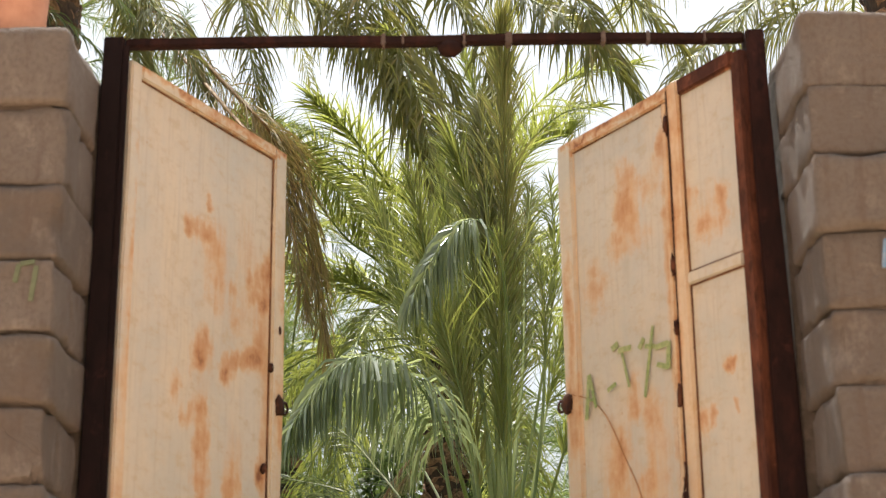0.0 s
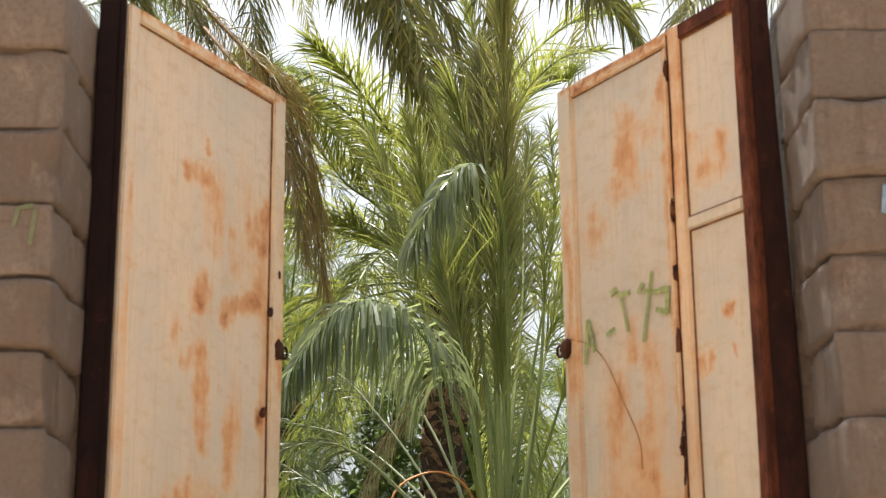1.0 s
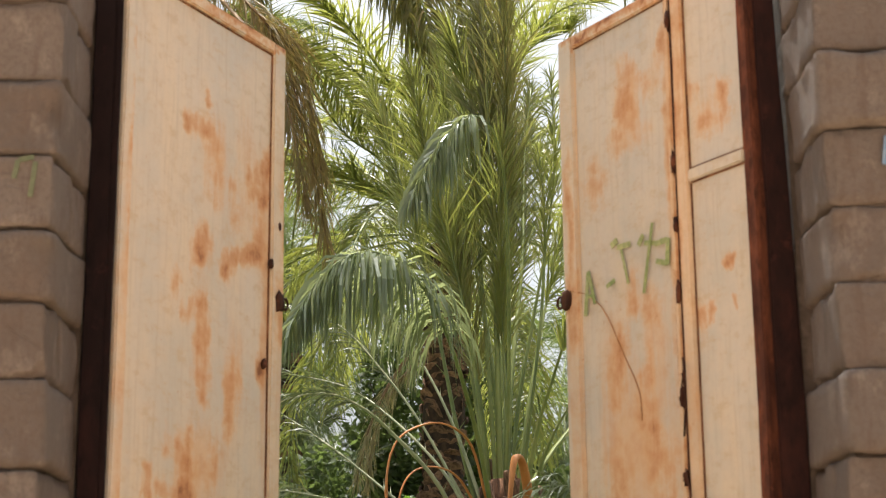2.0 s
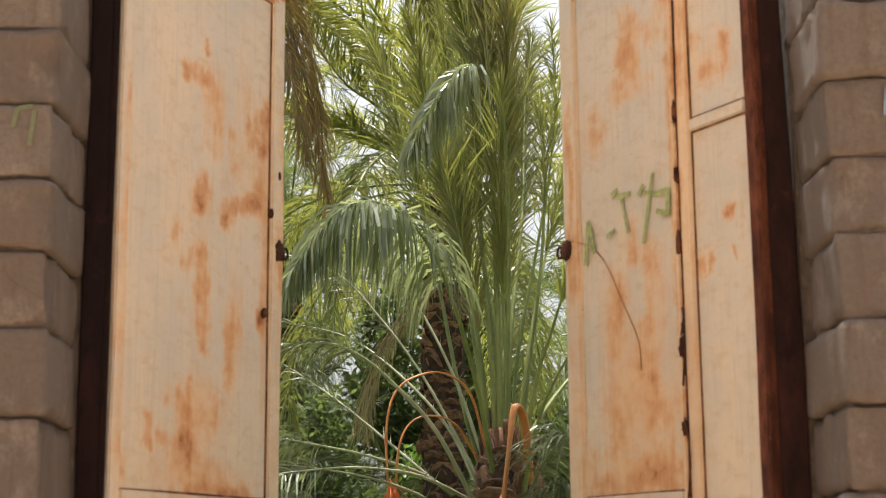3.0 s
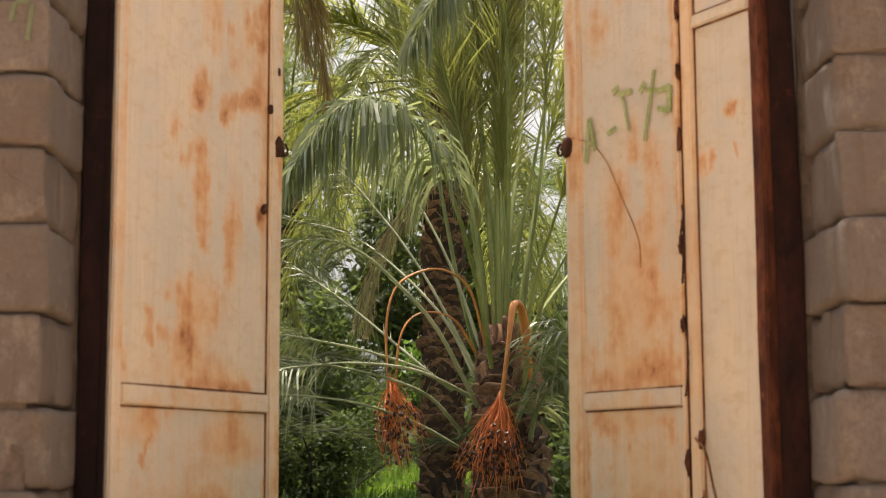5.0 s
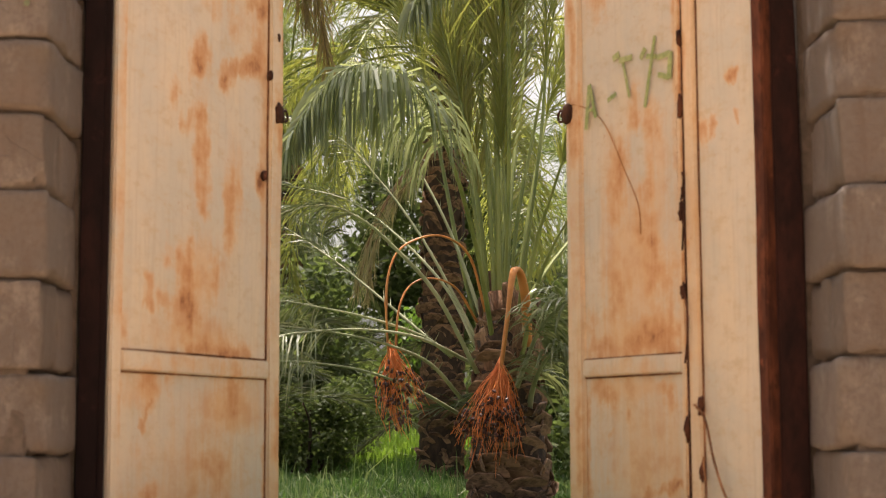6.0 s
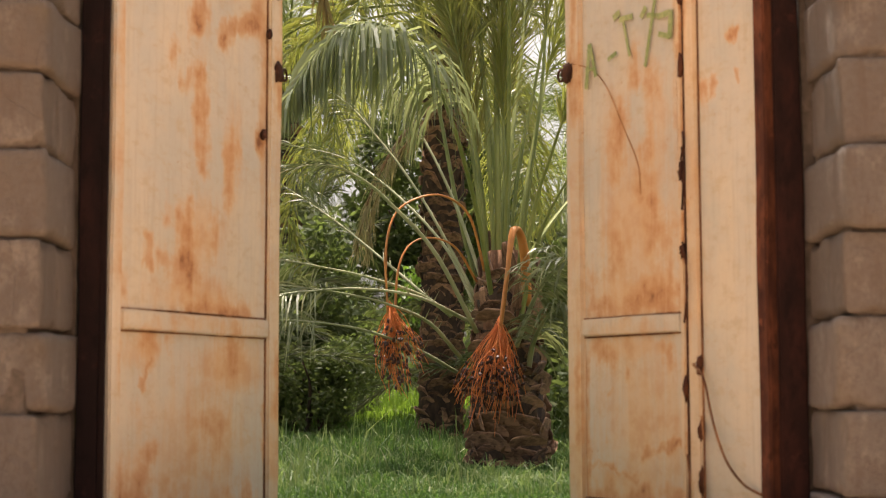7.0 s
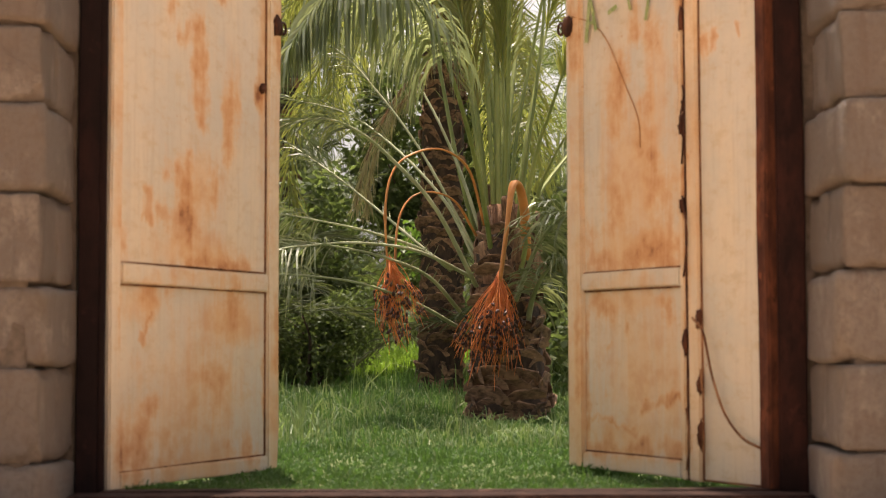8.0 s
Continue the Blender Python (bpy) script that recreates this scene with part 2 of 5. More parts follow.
RUNS_R_HIGH = [(0.523, 1.901, 0.52, 1.8, 0.035, 0.9), (0.436, 1.715, 0.566, 1.702, 0.03, 0.6), (0.437, 1.849, 0.349, 1.871, 0.03, 0.55), (0.686, 1.608, 0.68, 1.6, 0.05, 0.6), (0.091, 1.731, 0.095, 1.675, 0.02, 1.05),
               (0.228, 1.755, 0.23, 1.74, 0.02, 0.9), (0.182, 1.666, 0.097, 1.647, 0.025, 0.55), (0.113, 1.26, 0.089, 1.265, 0.009, 1.0), (0.181, 1.145, 0.183, 1.143, 0.012, 1.0), (0.088, 1.171, 0.088, 1.15, 0.008, 0.9),
               (0.224, 1.136, 0.224, 1.12, 0.018, 0.9), (0.507, 1.243, 0.434, 1.206, 0.04, 0.65), (0.593, 1.117, 0.609, 1.02, 0.035, 0.9), (0.325, 1.95, 0.315, 1.5, 0.022, 0.7), (0.48, 1.8, 0.5, 1.72, 0.04, 0.55)]
RUNS_R_LOW = [(0.459, 1.032, 0.481, 0.898, 0.03, 0.75), (0.445, 0.849, 0.447, 0.793, 0.03, 1.0), (0.721, 0.665, 0.723, 0.606, 0.03, 0.9), (0.546, 0.597, 0.344, 0.62, 0.03, 1.05), (0.703, 0.593, 0.328, 0.587, 0.022, 0.95),
              (0.715, 0.483, 0.636, 0.469, 0.025, 0.8), (0.383, 0.48, 0.38, 0.47, 0.025, 0.8), (0.648, 0.361, 0.65, 0.36, 0.01, 0.8), (0.661, 0.247, 0.66, 0.24, 0.01, 0.8), (0.57, 0.4, 0.57, 0.395, 0.01, 0.8),
              (0.5, 0.195, 0.338, 0.221, 0.009, 0.9), (0.753, 0.158, 0.52, 0.133, 0.006, 0.8), (0.34, 0.085, 0.75, 0.08, 0.018, 0.8), (0.758, 0.46, 0.758, 0.1, 0.012, 0.8), (0.6, 0.76, 0.62, 0.68, 0.05, 0.65), (0.38, 0.74, 0.37, 0.66, 0.05, 0.65)]
WASH_L = [(0.40, 0.61, 0.46, 0.12, 0.9), (0.40, 0.78, 0.26, 0.22, 0.75), (0.55, 1.00, 0.10, 0.40, 0.7), (0.40, 1.15, 0.08, 0.40, 0.65), (0.62, 1.60, 0.20, 0.50, 0.55), (0.43, 1.66, 0.14, 0.20, 0.8), (0.72, 1.2, 0.05, 0.9, 0.85)]
# low washes mix real rust with warm ground bounce put into the colour
WASH_BOUNCE_L = [(0.55, 0.43, 0.36, 0.16, 0.95), (0.15, 0.47, 0.20, 0.10, 0.8), (0.35, 0.22, 0.36, 0.28, 0.7), (0.03, 1.0, 0.06, 1.3, 0.7), (0.40, 0.05, 0.50, 0.12, 0.95), (0.40, 0.545, 0.6, 0.06, 0.65), (0.4, 0.2, 0.6, 0.5, 0.7)]
WASH_R = [(0.52, 0.82, 0.34, 0.44, 0.95), (0.50, 0.63, 0.40, 0.13, 1.1), (0.62, 1.05, 0.14, 0.36, 0.85), (0.42, 1.00, 0.12, 0.40, 0.85), (0.32, 1.30, 0.05, 1.10, 0.9), (0.50, 1.25, 0.20, 0.12, 0.55), (0.50, 1.80, 0.12, 0.22, 0.8), (0.12, 1.70, 0.12, 0.16, 0.6)]
WASH_BOUNCE_R = [(0.55, 0.48, 0.40, 0.10, 0.9), (0.10, 0.20, 0.20, 0.25, 0.45), (0.55, 0.10, 0.45, 0.18, 0.95), (0.55, 0.54, 0.4, 0.06, 0.75), (0.26, 1.0, 0.05, 1.4, 0.7), (0.5, 0.25, 0.55, 0.55, 0.75)]
CREAM_L, CREAM_R = (0.505, 0.453, 0.380), (0.490, 0.440, 0.368)
PAINT_L = rusty_paint("cream_paint_left", CREAM_L, RUNS_L_HIGH + RUNS_L_LOW[:11], 0.2, WASH_L)
PAINT_L_LOW = rusty_paint("cream_paint_left_foot", CREAM_L, RUNS_L_LOW[11:] + RUNS_L_FOOT, 0.25, WASH_BOUNCE_L)
PAINT_R = rusty_paint("cream_paint_right", CREAM_R, RUNS_R_HIGH + RUNS_R_LOW[:5] + RUNS_R_LOW[14:], 0.2, WASH_R)
PAINT_R_LOW = rusty_paint("cream_paint_right_foot", CREAM_R, RUNS_R_LOW[5:14], 0.3, WASH_BOUNCE_R)
# the frame's low wash also colours in warm bounce from the ground
FRAME_PAINT = rusty_paint("frame_paint", (0.53, 0.455, 0.355), [(0.80, 1.75, 0.80, 1.35, 0.012, 0.7), (0.79, 0.5, 0.795, 0.2, 0.016, 0.75), (0.81, 1.7, 0.80, 1.55, 0.02, 0.75), (0.80, 1.33, 0.79, 1.20, 0.03, 0.8), (0.02, 2.092, 0.82, 2.092, 0.012, 1.15), (0.3, 2.062, 0.75, 2.06, 0.008, 0.8)], 0.5, [(0.8, 1.0, 0.12, 1.6, 0.55), (0.8, 0.2, 0.12, 0.55, 0.95)])
SEAM_PAINT = rusty_paint("seam_paint", (0.56, 0.44, 0.32), [(0.285, 2.08, 0.290, 1.2, 0.012, 1.0), (0.29, 1.2, 0.29, 0.1, 0.009, 0.85), (0.25, 1.95, 0.255, 1.6, 0.010, 0.7)], 0.6, [(0.28, 1.9, 0.2, 0.9, 0.9), (0.28, 0.8, 0.2, 1.0, 0.6)])
SEAM = bare_rust("seam_rust", (0.10, 0.044, 0.022), (0.34, 0.165, 0.080), 0.85, 0.6)
POST_DARK = bare_rust("post_oxide", (0.010, 0.005, 0.005), (0.022, 0.009, 0.008), 0.85, 0.3)
POST_RUST = bare_rust("post_rust", (0.015, 0.006, 0.005), (0.036, 0.012, 0.009), 0.85, 0.4)
STILE_RUST = bare_rust("stile_rust", (0.050, 0.018, 0.012), (0.165, 0.056, 0.028), 0.88, 0.6)
SCRAPE = bare_rust("scrape_rust", (0.34, 0.16, 0.065), (0.48, 0.25, 0.11))
HINGE = bare_rust("hinge_rust", (0.030, 0.011, 0.008), (0.115, 0.043, 0.022), 0.9, 0.8)
LUMP = bare_rust("iron_lump", (0.028, 0.013, 0.009), (0.10, 0.038, 0.020), 0.85)
SILL = bare_rust("dusty_sill", (0.020, 0.010, 0.008), (0.050, 0.026, 0.020), 0.95)
TAPE = plain_rough("worn_tape", (0.055, 0.036, 0.030), (0.13, 0.095, 0.08), 60)
STONE = block_stone("worn_block")
MORTAR = plain_rough("mortar", (0.07, 0.052, 0.04), (0.13, 0.10, 0.08), 30, 0.95, 0.8)
CLAY = plain_rough("clay", (0.42, 0.20, 0.13), (0.52, 0.28, 0.19), 12)
GREEN_SPRAY = plain_rough("green_spray", (0.17, 0.23, 0.07), (0.36, 0.37, 0.17), 55, 0.8, 0.1)
GREEN_FADED = plain_rough("green_faded", (0.085, 0.105, 0.060), (0.125, 0.14, 0.085), 40, 0.9, 0.1)
BLUE_SPRAY = plain_rough("blue_spray", (0.05, 0.16, 0.32), (0.18, 0.25, 0.34), 40, 0.7, 0.1)
FROND = leaf_green("frond_green", (0.092, 0.118, 0.036), (0.185, 0.205, 0.066), (0.26, 0.23, 0.09), 0.50, 0.32)
FROND_GREY = leaf_green("frond_grey_green", (0.12, 0.150, 0.098), (0.19, 0.220, 0.145), (0.22, 0.24, 0.10), 0.40, 0.26)
FROND_DARK = leaf_green("frond_olive", (0.070, 0.082, 0.030), (0.165, 0.165, 0.062), (0.24, 0.18, 0.08), 0.50, 0.34)
FROND_PALE = leaf_green("frond_pale", (0.09, 0.115, 0.065), (0.16, 0.185, 0.11), (0.23, 0.22, 0.12), 0.28, 0.32)
FROND_FAR = leaf_green("frond_far", (0.045, 0.070, 0.028), (0.090, 0.120, 0.045), (0.15, 0.14, 0.06))
FROND_EDGE = leaf_green("frond_edge", (0.042, 0.056, 0.030), (0.082, 0.100, 0.054), (0.13, 0.125, 0.07), 0.28, 0.4)
# frond green darkened in place of canopy shade
FROND_PAINTED_SHADE = leaf_green("frond_painted_shade", (0.036, 0.050, 0.022), (0.070, 0.088, 0.040), (0.11, 0.108, 0.052), 0.36, 0.75)
DRY = leaf_green("frond_dry", (0.13, 0.105, 0.042), (0.25, 0.185, 0.085), (0.11, 0.095, 0.036), 0.42, 0.5)
WITHERED = leaf_green("frond_withered", (0.20, 0.17, 0.10), (0.36, 0.32, 0.21), (0.16, 0.11, 0.06), 0.35, 0.5)
RACHIS = plain_rough("rachis_green", (0.105, 0.145, 0.032), (0.25, 0.285, 0.085), 9, 0.5, 0.1, (1, 1, 0.3))
RACHIS_PALE = plain_rough("rachis_pale", (0.23, 0.265, 0.14), (0.43, 0.44, 0.29), 6, 0.45, 0.1, (1, 1, 0.3))
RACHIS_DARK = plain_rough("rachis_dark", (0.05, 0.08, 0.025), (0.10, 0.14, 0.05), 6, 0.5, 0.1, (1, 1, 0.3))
RACHIS_DRY = plain_rough("rachis_dry", (0.14, 0.08, 0.03), (0.24, 0.15, 0.07), 6, 0.7)
BARK = plain_rough("palm_bark", (0.022, 0.013, 0.009), (0.075, 0.045, 0.028), 22, 0.9, 0.8, (1, 1, 0.5))
BOOT = plain_rough("leaf_base_bark", (0.065, 0.036, 0.023), (0.32, 0.19, 0.115), 24, 0.92, 0.9, (1, 1, 0.6))
FIBRE = plain_rough("palm_fibre", (0.10, 0.050, 0.028), (0.30, 0.155, 0.085), 45, 0.95, 1.0, (1, 1, 0.25), 0.02)
STALK = plain_rough("fruit_stalk", (0.42, 0.155, 0.038), (0.58, 0.24, 0.07), 10, 0.45, 0.1)
STRAND = plain_rough("fruit_strand", (0.60, 0.145, 0.035), (0.80, 0.26, 0.065), 20, 0.5, 0.1)
DATE = plain_rough("dried_date", (0.035, 0.010, 0.008), (0.095, 0.026, 0.018), 30, 0.38, 0.4)
# lawn green is darkened for palm shade, clearing green brightened for sun
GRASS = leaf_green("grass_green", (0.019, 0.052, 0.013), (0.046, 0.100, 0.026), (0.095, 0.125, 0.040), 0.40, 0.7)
GRASS_PAINTED_SUN = leaf_green("clearing_painted_sun", (0.075, 0.14, 0.022), (0.13, 0.22, 0.035), (0.16, 0.22, 0.05), 0.45, 0.6)
GRASS_PALE = leaf_green("grass_pale", (0.06, 0.11, 0.042), (0.13, 0.185, 0.085), (0.20, 0.215, 0.12), 0.34, 0.6)
SHRUB = leaf_green("shrub_green", (0.048, 0.076, 0.028), (0.092, 0.130, 0.050), (0.12, 0.13, 0.055), 0.40, 0.6)
SHRUB_LIGHT = leaf_green("shrub_light_green", (0.05, 0.10, 0.02), (0.08, 0.15, 0.03), (0.10, 0.15, 0.03), 0.45, 0.5)


def ground_mat():
    m = Nodes("earth")
    dirt = m.mix(m.ramp(m.cloud(3, 8, 0.65), 0.3, 0.7), (0.60, 0.41, 0.25), (0.73, 0.52, 0.33))
    soil = m.mix(m.ramp(m.cloud(6, 7, 0.65), 0.35, 0.65), (0.045, 0.075, 0.018), (0.09, 0.11, 0.035))
    sep = m.node("SeparateXYZ", Vector=m.coords())
    inside = m.ramp(m.calc("ADD", sep.outputs[1], m.calc("MULTIPLY", m.cloud(4, 4), 0.12)), 0.08, 0.20)
    m.bump(m.cloud(25, 8, 0.7), 0.6, 0.02)
    return m.finish(m.mix(inside, dirt, soil), 0.95)


EARTH = ground_mat()


# ---- builders ----
def link(name, me, mat, parent, label="", kind=""):
    me.materials.append(mat)
    ob = new(name, me)
    ob.parent = parent
    return tagged(ob, label=label, kind=kind)


def part(name, bm, mat, parent, label="", smooth=False):
    me = bpy.data.meshes.new(name)
    bm.to_mesh(me)
    bm.free()
    if smooth:
        me.shade_smooth()
    return link(name, me, mat, parent, label)


def raw(name, verts, faces, mat, parent, label="", kind="", smooth=False):
    me = bpy.data.meshes.new(name)
    me.from_pydata(verts, [], faces)
    if smooth:
        me.shade_smooth()
    return link(name, me, mat, parent, label, kind)


def thing(name, label, category, group="", m=None):
    ob = tagged(new(name), label, category, group)
    ob.empty_display_size = 0.1
    if m is not None:
        ob.matrix_world = m
    return ob


def bar(x0, x1, y0, y1, z0, z1, r=0.003, cuts=0, wob=0.0, seed=0):
    """A box with softened edges, optionally a little uneven."""
    bm = bmesh.new()
    bmesh.ops.create_cube(bm, size=1)
    for v in bm.verts:
        v.co = Vector((x0 + (v.co.x + 0.5) * (x1 - x0), y0 + (v.co.y + 0.5) * (y1 - y0), z0 + (v.co.z + 0.5) * (z1 - z0)))
    if cuts:
        long_axis = max(range(3), key=lambda i: (x1 - x0, y1 - y0, z1 - z0)[i])
        edges = [e for e in bm.edges if abs((e.verts[0].co - e.verts[1].co)[long_axis]) > 1e-6]
        bmesh.ops.subdivide_edges(bm, edges=edges, cuts=cuts)
        for v in bm.verts:
            v.co += wob * noise.noise_vector(v.co * 3.1 + Vector((seed * 7.3, 0, 0)))
    if r:
        sharp = [e for e in bm.edges if len(e.link_faces) == 2 and e.calc_face_angle(0) > 0.8]
        bmesh.ops.bevel(bm, geom=sharp, offset=r, segments=2, affect="EDGES")
    return bm


def smooth_path(pts, n):
    """Catmull-Rom curve through pts, n + 1 places."""
    p = [Vector(c) for c in pts]
    p = [2 * p[0] - p[1]] + p + [2 * p[-1] - p[-2]]
    out = []
    for i in range(n + 1):
        f = i / n * (len(p) - 3)
        k = min(int(f), len(p) - 4)
        t = f - k
        a, b, c, d = p[k:k + 4]
        out.append(0.5 * (2 * b + (c - a) * t + (2 * a - 5 * b + 4 * c - d) * t * t + (3 * b - a - 3 * c + d) * t ** 3))
    return out


def tube(path, radius, sides=6, flat=1.0):
    """Verts and faces of a tapered tube; radius(t) for t from 0 to 1."""
    verts, faces = [], []
    n = len(path) - 1
    for i, c in enumerate(path):
        d = (path[min(i + 1, n)] - path[max(i - 1, 0)]).normalized()
        a = d.cross(Vector((0, 0, 1)))
        a = a.normalized() if a.length > 1e-4 else Vector((1, 0, 0))
        b = a.cross(d).normalized()
        r = radius(i / n)
        for k in range(sides):
            w = 2 * math.pi * k / sides
            verts.append(c + a * (r * math.cos(w)) + b * (r * flat * math.sin(w)))
    for i in range(n):
        for k in range(sides):
            j = (k + 1) % sides
            faces.append((i * sides + k, i * sides + j, (i + 1) * sides + j, (i + 1) * sides + k))
    faces.append(tuple(range(sides))[::-1])
    faces.append(tuple(n * sides + k for k in range(sides)))
    return verts, faces


STYLE = {  # spread angle from the rachis, lift, droop, first leaflet, raggedness, roll spread
    "hang": (64, 0.25, 0.85, 0.25, 0.35, 20), "open": (40, 0.22, 0.22, 0.22, 0.30, 22), "up": (21, 0.12, 0.16, 0.47, 0.4, 80), "bare": (26, 0.15, 0.3, 0.66, 0.5, 60), "dense": (19, 0.05, 0.12, 0.46, 0.35, 90),
    "curtain": (72, 0.30, 1.9, 0.33, 0.35, 12), "tipped": (60, 0.3, 1.6, 0.60, 0.3, 15),
    "sparse": (52, 0.15, 0.9, 0.60, 0.6, 40), "late": (36, 0.15, 0.45, 0.52, 0.5, 50), "rise": (38, 0.85, 0.10, 0.15, 0.2, 25), "stem": (50, 0.1, 0.3, 0.6, 0.6, 40), "withered": (30, 0.0, 0.55, 0.12, 0.45, 60)}


def leaflets(path, n, length, width, style, rng):
    """Verts and faces of two rows of leaflets along a rachis."""
    spread, lift, droop, first, rag, roll = STYLE[style]
    lean = radians(rng.gauss(0, roll))
    verts, faces = [], []
    m = len(path) - 1
    for i in range(n):
        for side in (-1, 1):
            s = first + (1 - first) * (i + rng.random() * 0.9) / n
            s = min(s, 0.995)
            f = s * m
            k = min(int(f), m - 1)
            at = path[k].lerp(path[k + 1], f - k)
            d = (path[k + 1] - path[k]).normalized()
            across = d.cross(Vector((0, 0, 1)))
            across = across.normalized() if across.length > 0.05 else Vector((1, 0, 0))
            up = across.cross(d)
            turn = lean + rng.gauss(0, 0.26)
            across, up = across * math.cos(turn) + up * math.sin(turn), up * math.cos(turn) - across * math.sin(turn)
            a = radians(spread * (1.15 - 0.55 * s) + rng.gauss(0, 12))
            g = (s - first) / (1 - first)
            ll = length * (0.45 + 0.55 * math.sin(math.pi * min(1, 0.18 + 0.72 * g)) ** 0.8) * (1 - rag * rng.random()) * (1 - 0.35 * g * g)
            w = width * (0.75 + 0.5 * rng.random())
            run = d * math.cos(a) + across * (side * math.sin(a)) + up * (lift + rng.gauss(0, 0.16))
            run.normalize()
            face = run.cross(d + Vector((rng.gauss(0, 0.3), rng.gauss(0, 0.3), rng.gauss(0, 0.3))))
            face = face.normalized() if face.length > 1e-3 else up
            base = len(verts)
            p = at.copy()
            steps = 4
            for j in range(steps + 1):
                q = j / steps
                half = w * 0.5 * (0.45, 1.0, 0.92, 0.6, 0.05)[j]
                edge = run.cross(face).normalized() * half
                verts.extend((p - edge, p + edge))
                run = (run + Vector((rng.gauss(0, 0.03), rng.gauss(0, 0.03), -droop * (0.35 + 0.65 * q) * (0.7 + 0.6 * rng.random())))).normalized()
                face = (face - run * face.dot(run)).normalized()
                p = p + run * (ll / steps)
            for j in range(steps):
                b = base + 2 * j
                faces.append((b, b + 1, b + 3, b + 2))
    return verts, faces


def spines(path, rng, n=9):
    verts, faces = [], []
    m = len(path) - 1
    for i in range(n):
        f = (0.12 + 0.3 * (i + rng.random()) / n) * m
        k = int(f)
        at = path[k].lerp(path[k + 1], f - k)
        d = (path[k + 1] - path[k]).normalized()
        across = d.cross(Vector((0, 0, 1))).normalized()
        tip = at + (d * 0.6 + across * rng.choice((-1, 1)) + Vector((0, 0, 0.5))).normalized() * (0.06 + 0.06 * rng.random())
        b = len(verts)
        verts.extend((at - d * 0.005, at + d * 0.005, tip))
        faces.append((b, b + 1, b + 2))
    return verts, faces


def add_frond(palm, pts, n, length, width, style, leaf, stem, thick, rng):
    n, width = int(n * 2.2), width * 0.44
    path = smooth_path(pts, 26)
    v, f = tube(path, lambda t: thick * (1 - 0.93 * t) ** 1.05 + 0.0015, 6, 0.6)
    if style in ("sparse", "late", "up"):
        sv, sf = spines(path, rng)
        f = f + [tuple(i + len(v) for i in q) for q in sf]
        v = v + sv
    stalk = raw("frond", v, f, stem, palm, smooth=True)
    v, f = leaflets(path, n, length, width, style, rng)
    raw("foliage", v, f, leaf, stalk, kind="stuff")
    return stalk


def arc_points(base, az, el, length, sag):
    """A frond's line that leaves base at elevation el and bends down."""
    p, out = Vector(base), [Vector(base)]
    for i in range(5):
        e = radians(el - sag * (i / 4) ** 1.3)
        p = p + Vector((math.sin(az) * math.cos(e), math.cos(az) * math.cos(e), math.sin(e))) * (length / 5)
        out.append(p.copy())
    return out


def boot_mesh(name, w, h, d):
    """One cut-off leaf base: a wedge that juts out and up."""
    bm = bmesh.new()
    prof = ((-0.5, 0.0, 0.0), (0.5, 0.0, 0.0), (0.46, 0.55, 0.45), (-0.46, 0.55, 0.45), (-0.24, 1.0, 0.92), (0.24, 1.0, 0.92), (0.22, 0.45, 1.0), (-0.22, 0.45, 1.0))
    v = [bm.verts.new((x * w, -y * d, z * h)) for x, y, z in prof]
    for q in ((0, 1, 2, 3), (3, 2, 5, 4), (4, 5, 6, 7), (0, 3, 4, 7), (1, 6, 5, 2), (0, 7, 6, 1)):
        bm.faces.new([v[i] for i in q])
    bmesh.ops.recalc_face_normals(bm, faces=bm.faces)
    bmesh.ops.bevel(bm, geom=list(bm.edges), offset=0.05 * w, segments=1, affect="EDGES")
    me = bpy.data.meshes.new(name)
    bm.to_mesh(me)
    bm.free()
    me.materials.append(BOOT)
    return me


BOOTS = [boot_mesh("leaf_base", 0.15, 0.13, 0.055), boot_mesh("leaf_base", 0.13, 0.11, 0.04), boot_mesh("leaf_base", 0.16, 0.15, 0.07)]


def add_trunk(palm, foot, top, r0, r1, rows, per, rng, jut=1.0, wide=1.75, tall=1.1):
    path = [Vector(foot).lerp(Vector(top), i / 10) for i in range(11)]
    v, f = tube(path, lambda t: r0 + (r1 - r0) * t + 0.012 * math.sin(t * 23), 18)
    trunk = raw("trunk", v, f, BARK, palm, smooth=True)
    for i in range(rows):
        t = (i + 0.3) / rows
        c = Vector(foot).lerp(Vector(top), t)
        r = r0 + (r1 - r0) * t
        for k in range(per):
            a = 2 * math.pi * (k + 0.5 * (i % 2) + rng.gauss(0, 0.06)) / per
            ob = new("leaf_base", rng.choice(BOOTS))
            ob.parent = trunk
            s = r / 0.21 * (0.7 + 0.55 * rng.random()) * 6 / per * 1.15
            ob.matrix_local = Matrix.Translation(c + Vector((math.sin(a) * (r - 0.012), -math.cos(a) * (r - 0.012), rng.gauss(0, 0.012)))) @ pose(0, 0, 0, rng.gauss(0, 9), rng.gauss(0, 11), math.degrees(a) + rng.gauss(0, 10)) @ Matrix.Diagonal((s * wide, s * jut * (0.7 + 0.7 * rng.random()), s * tall, 1))
    return trunk


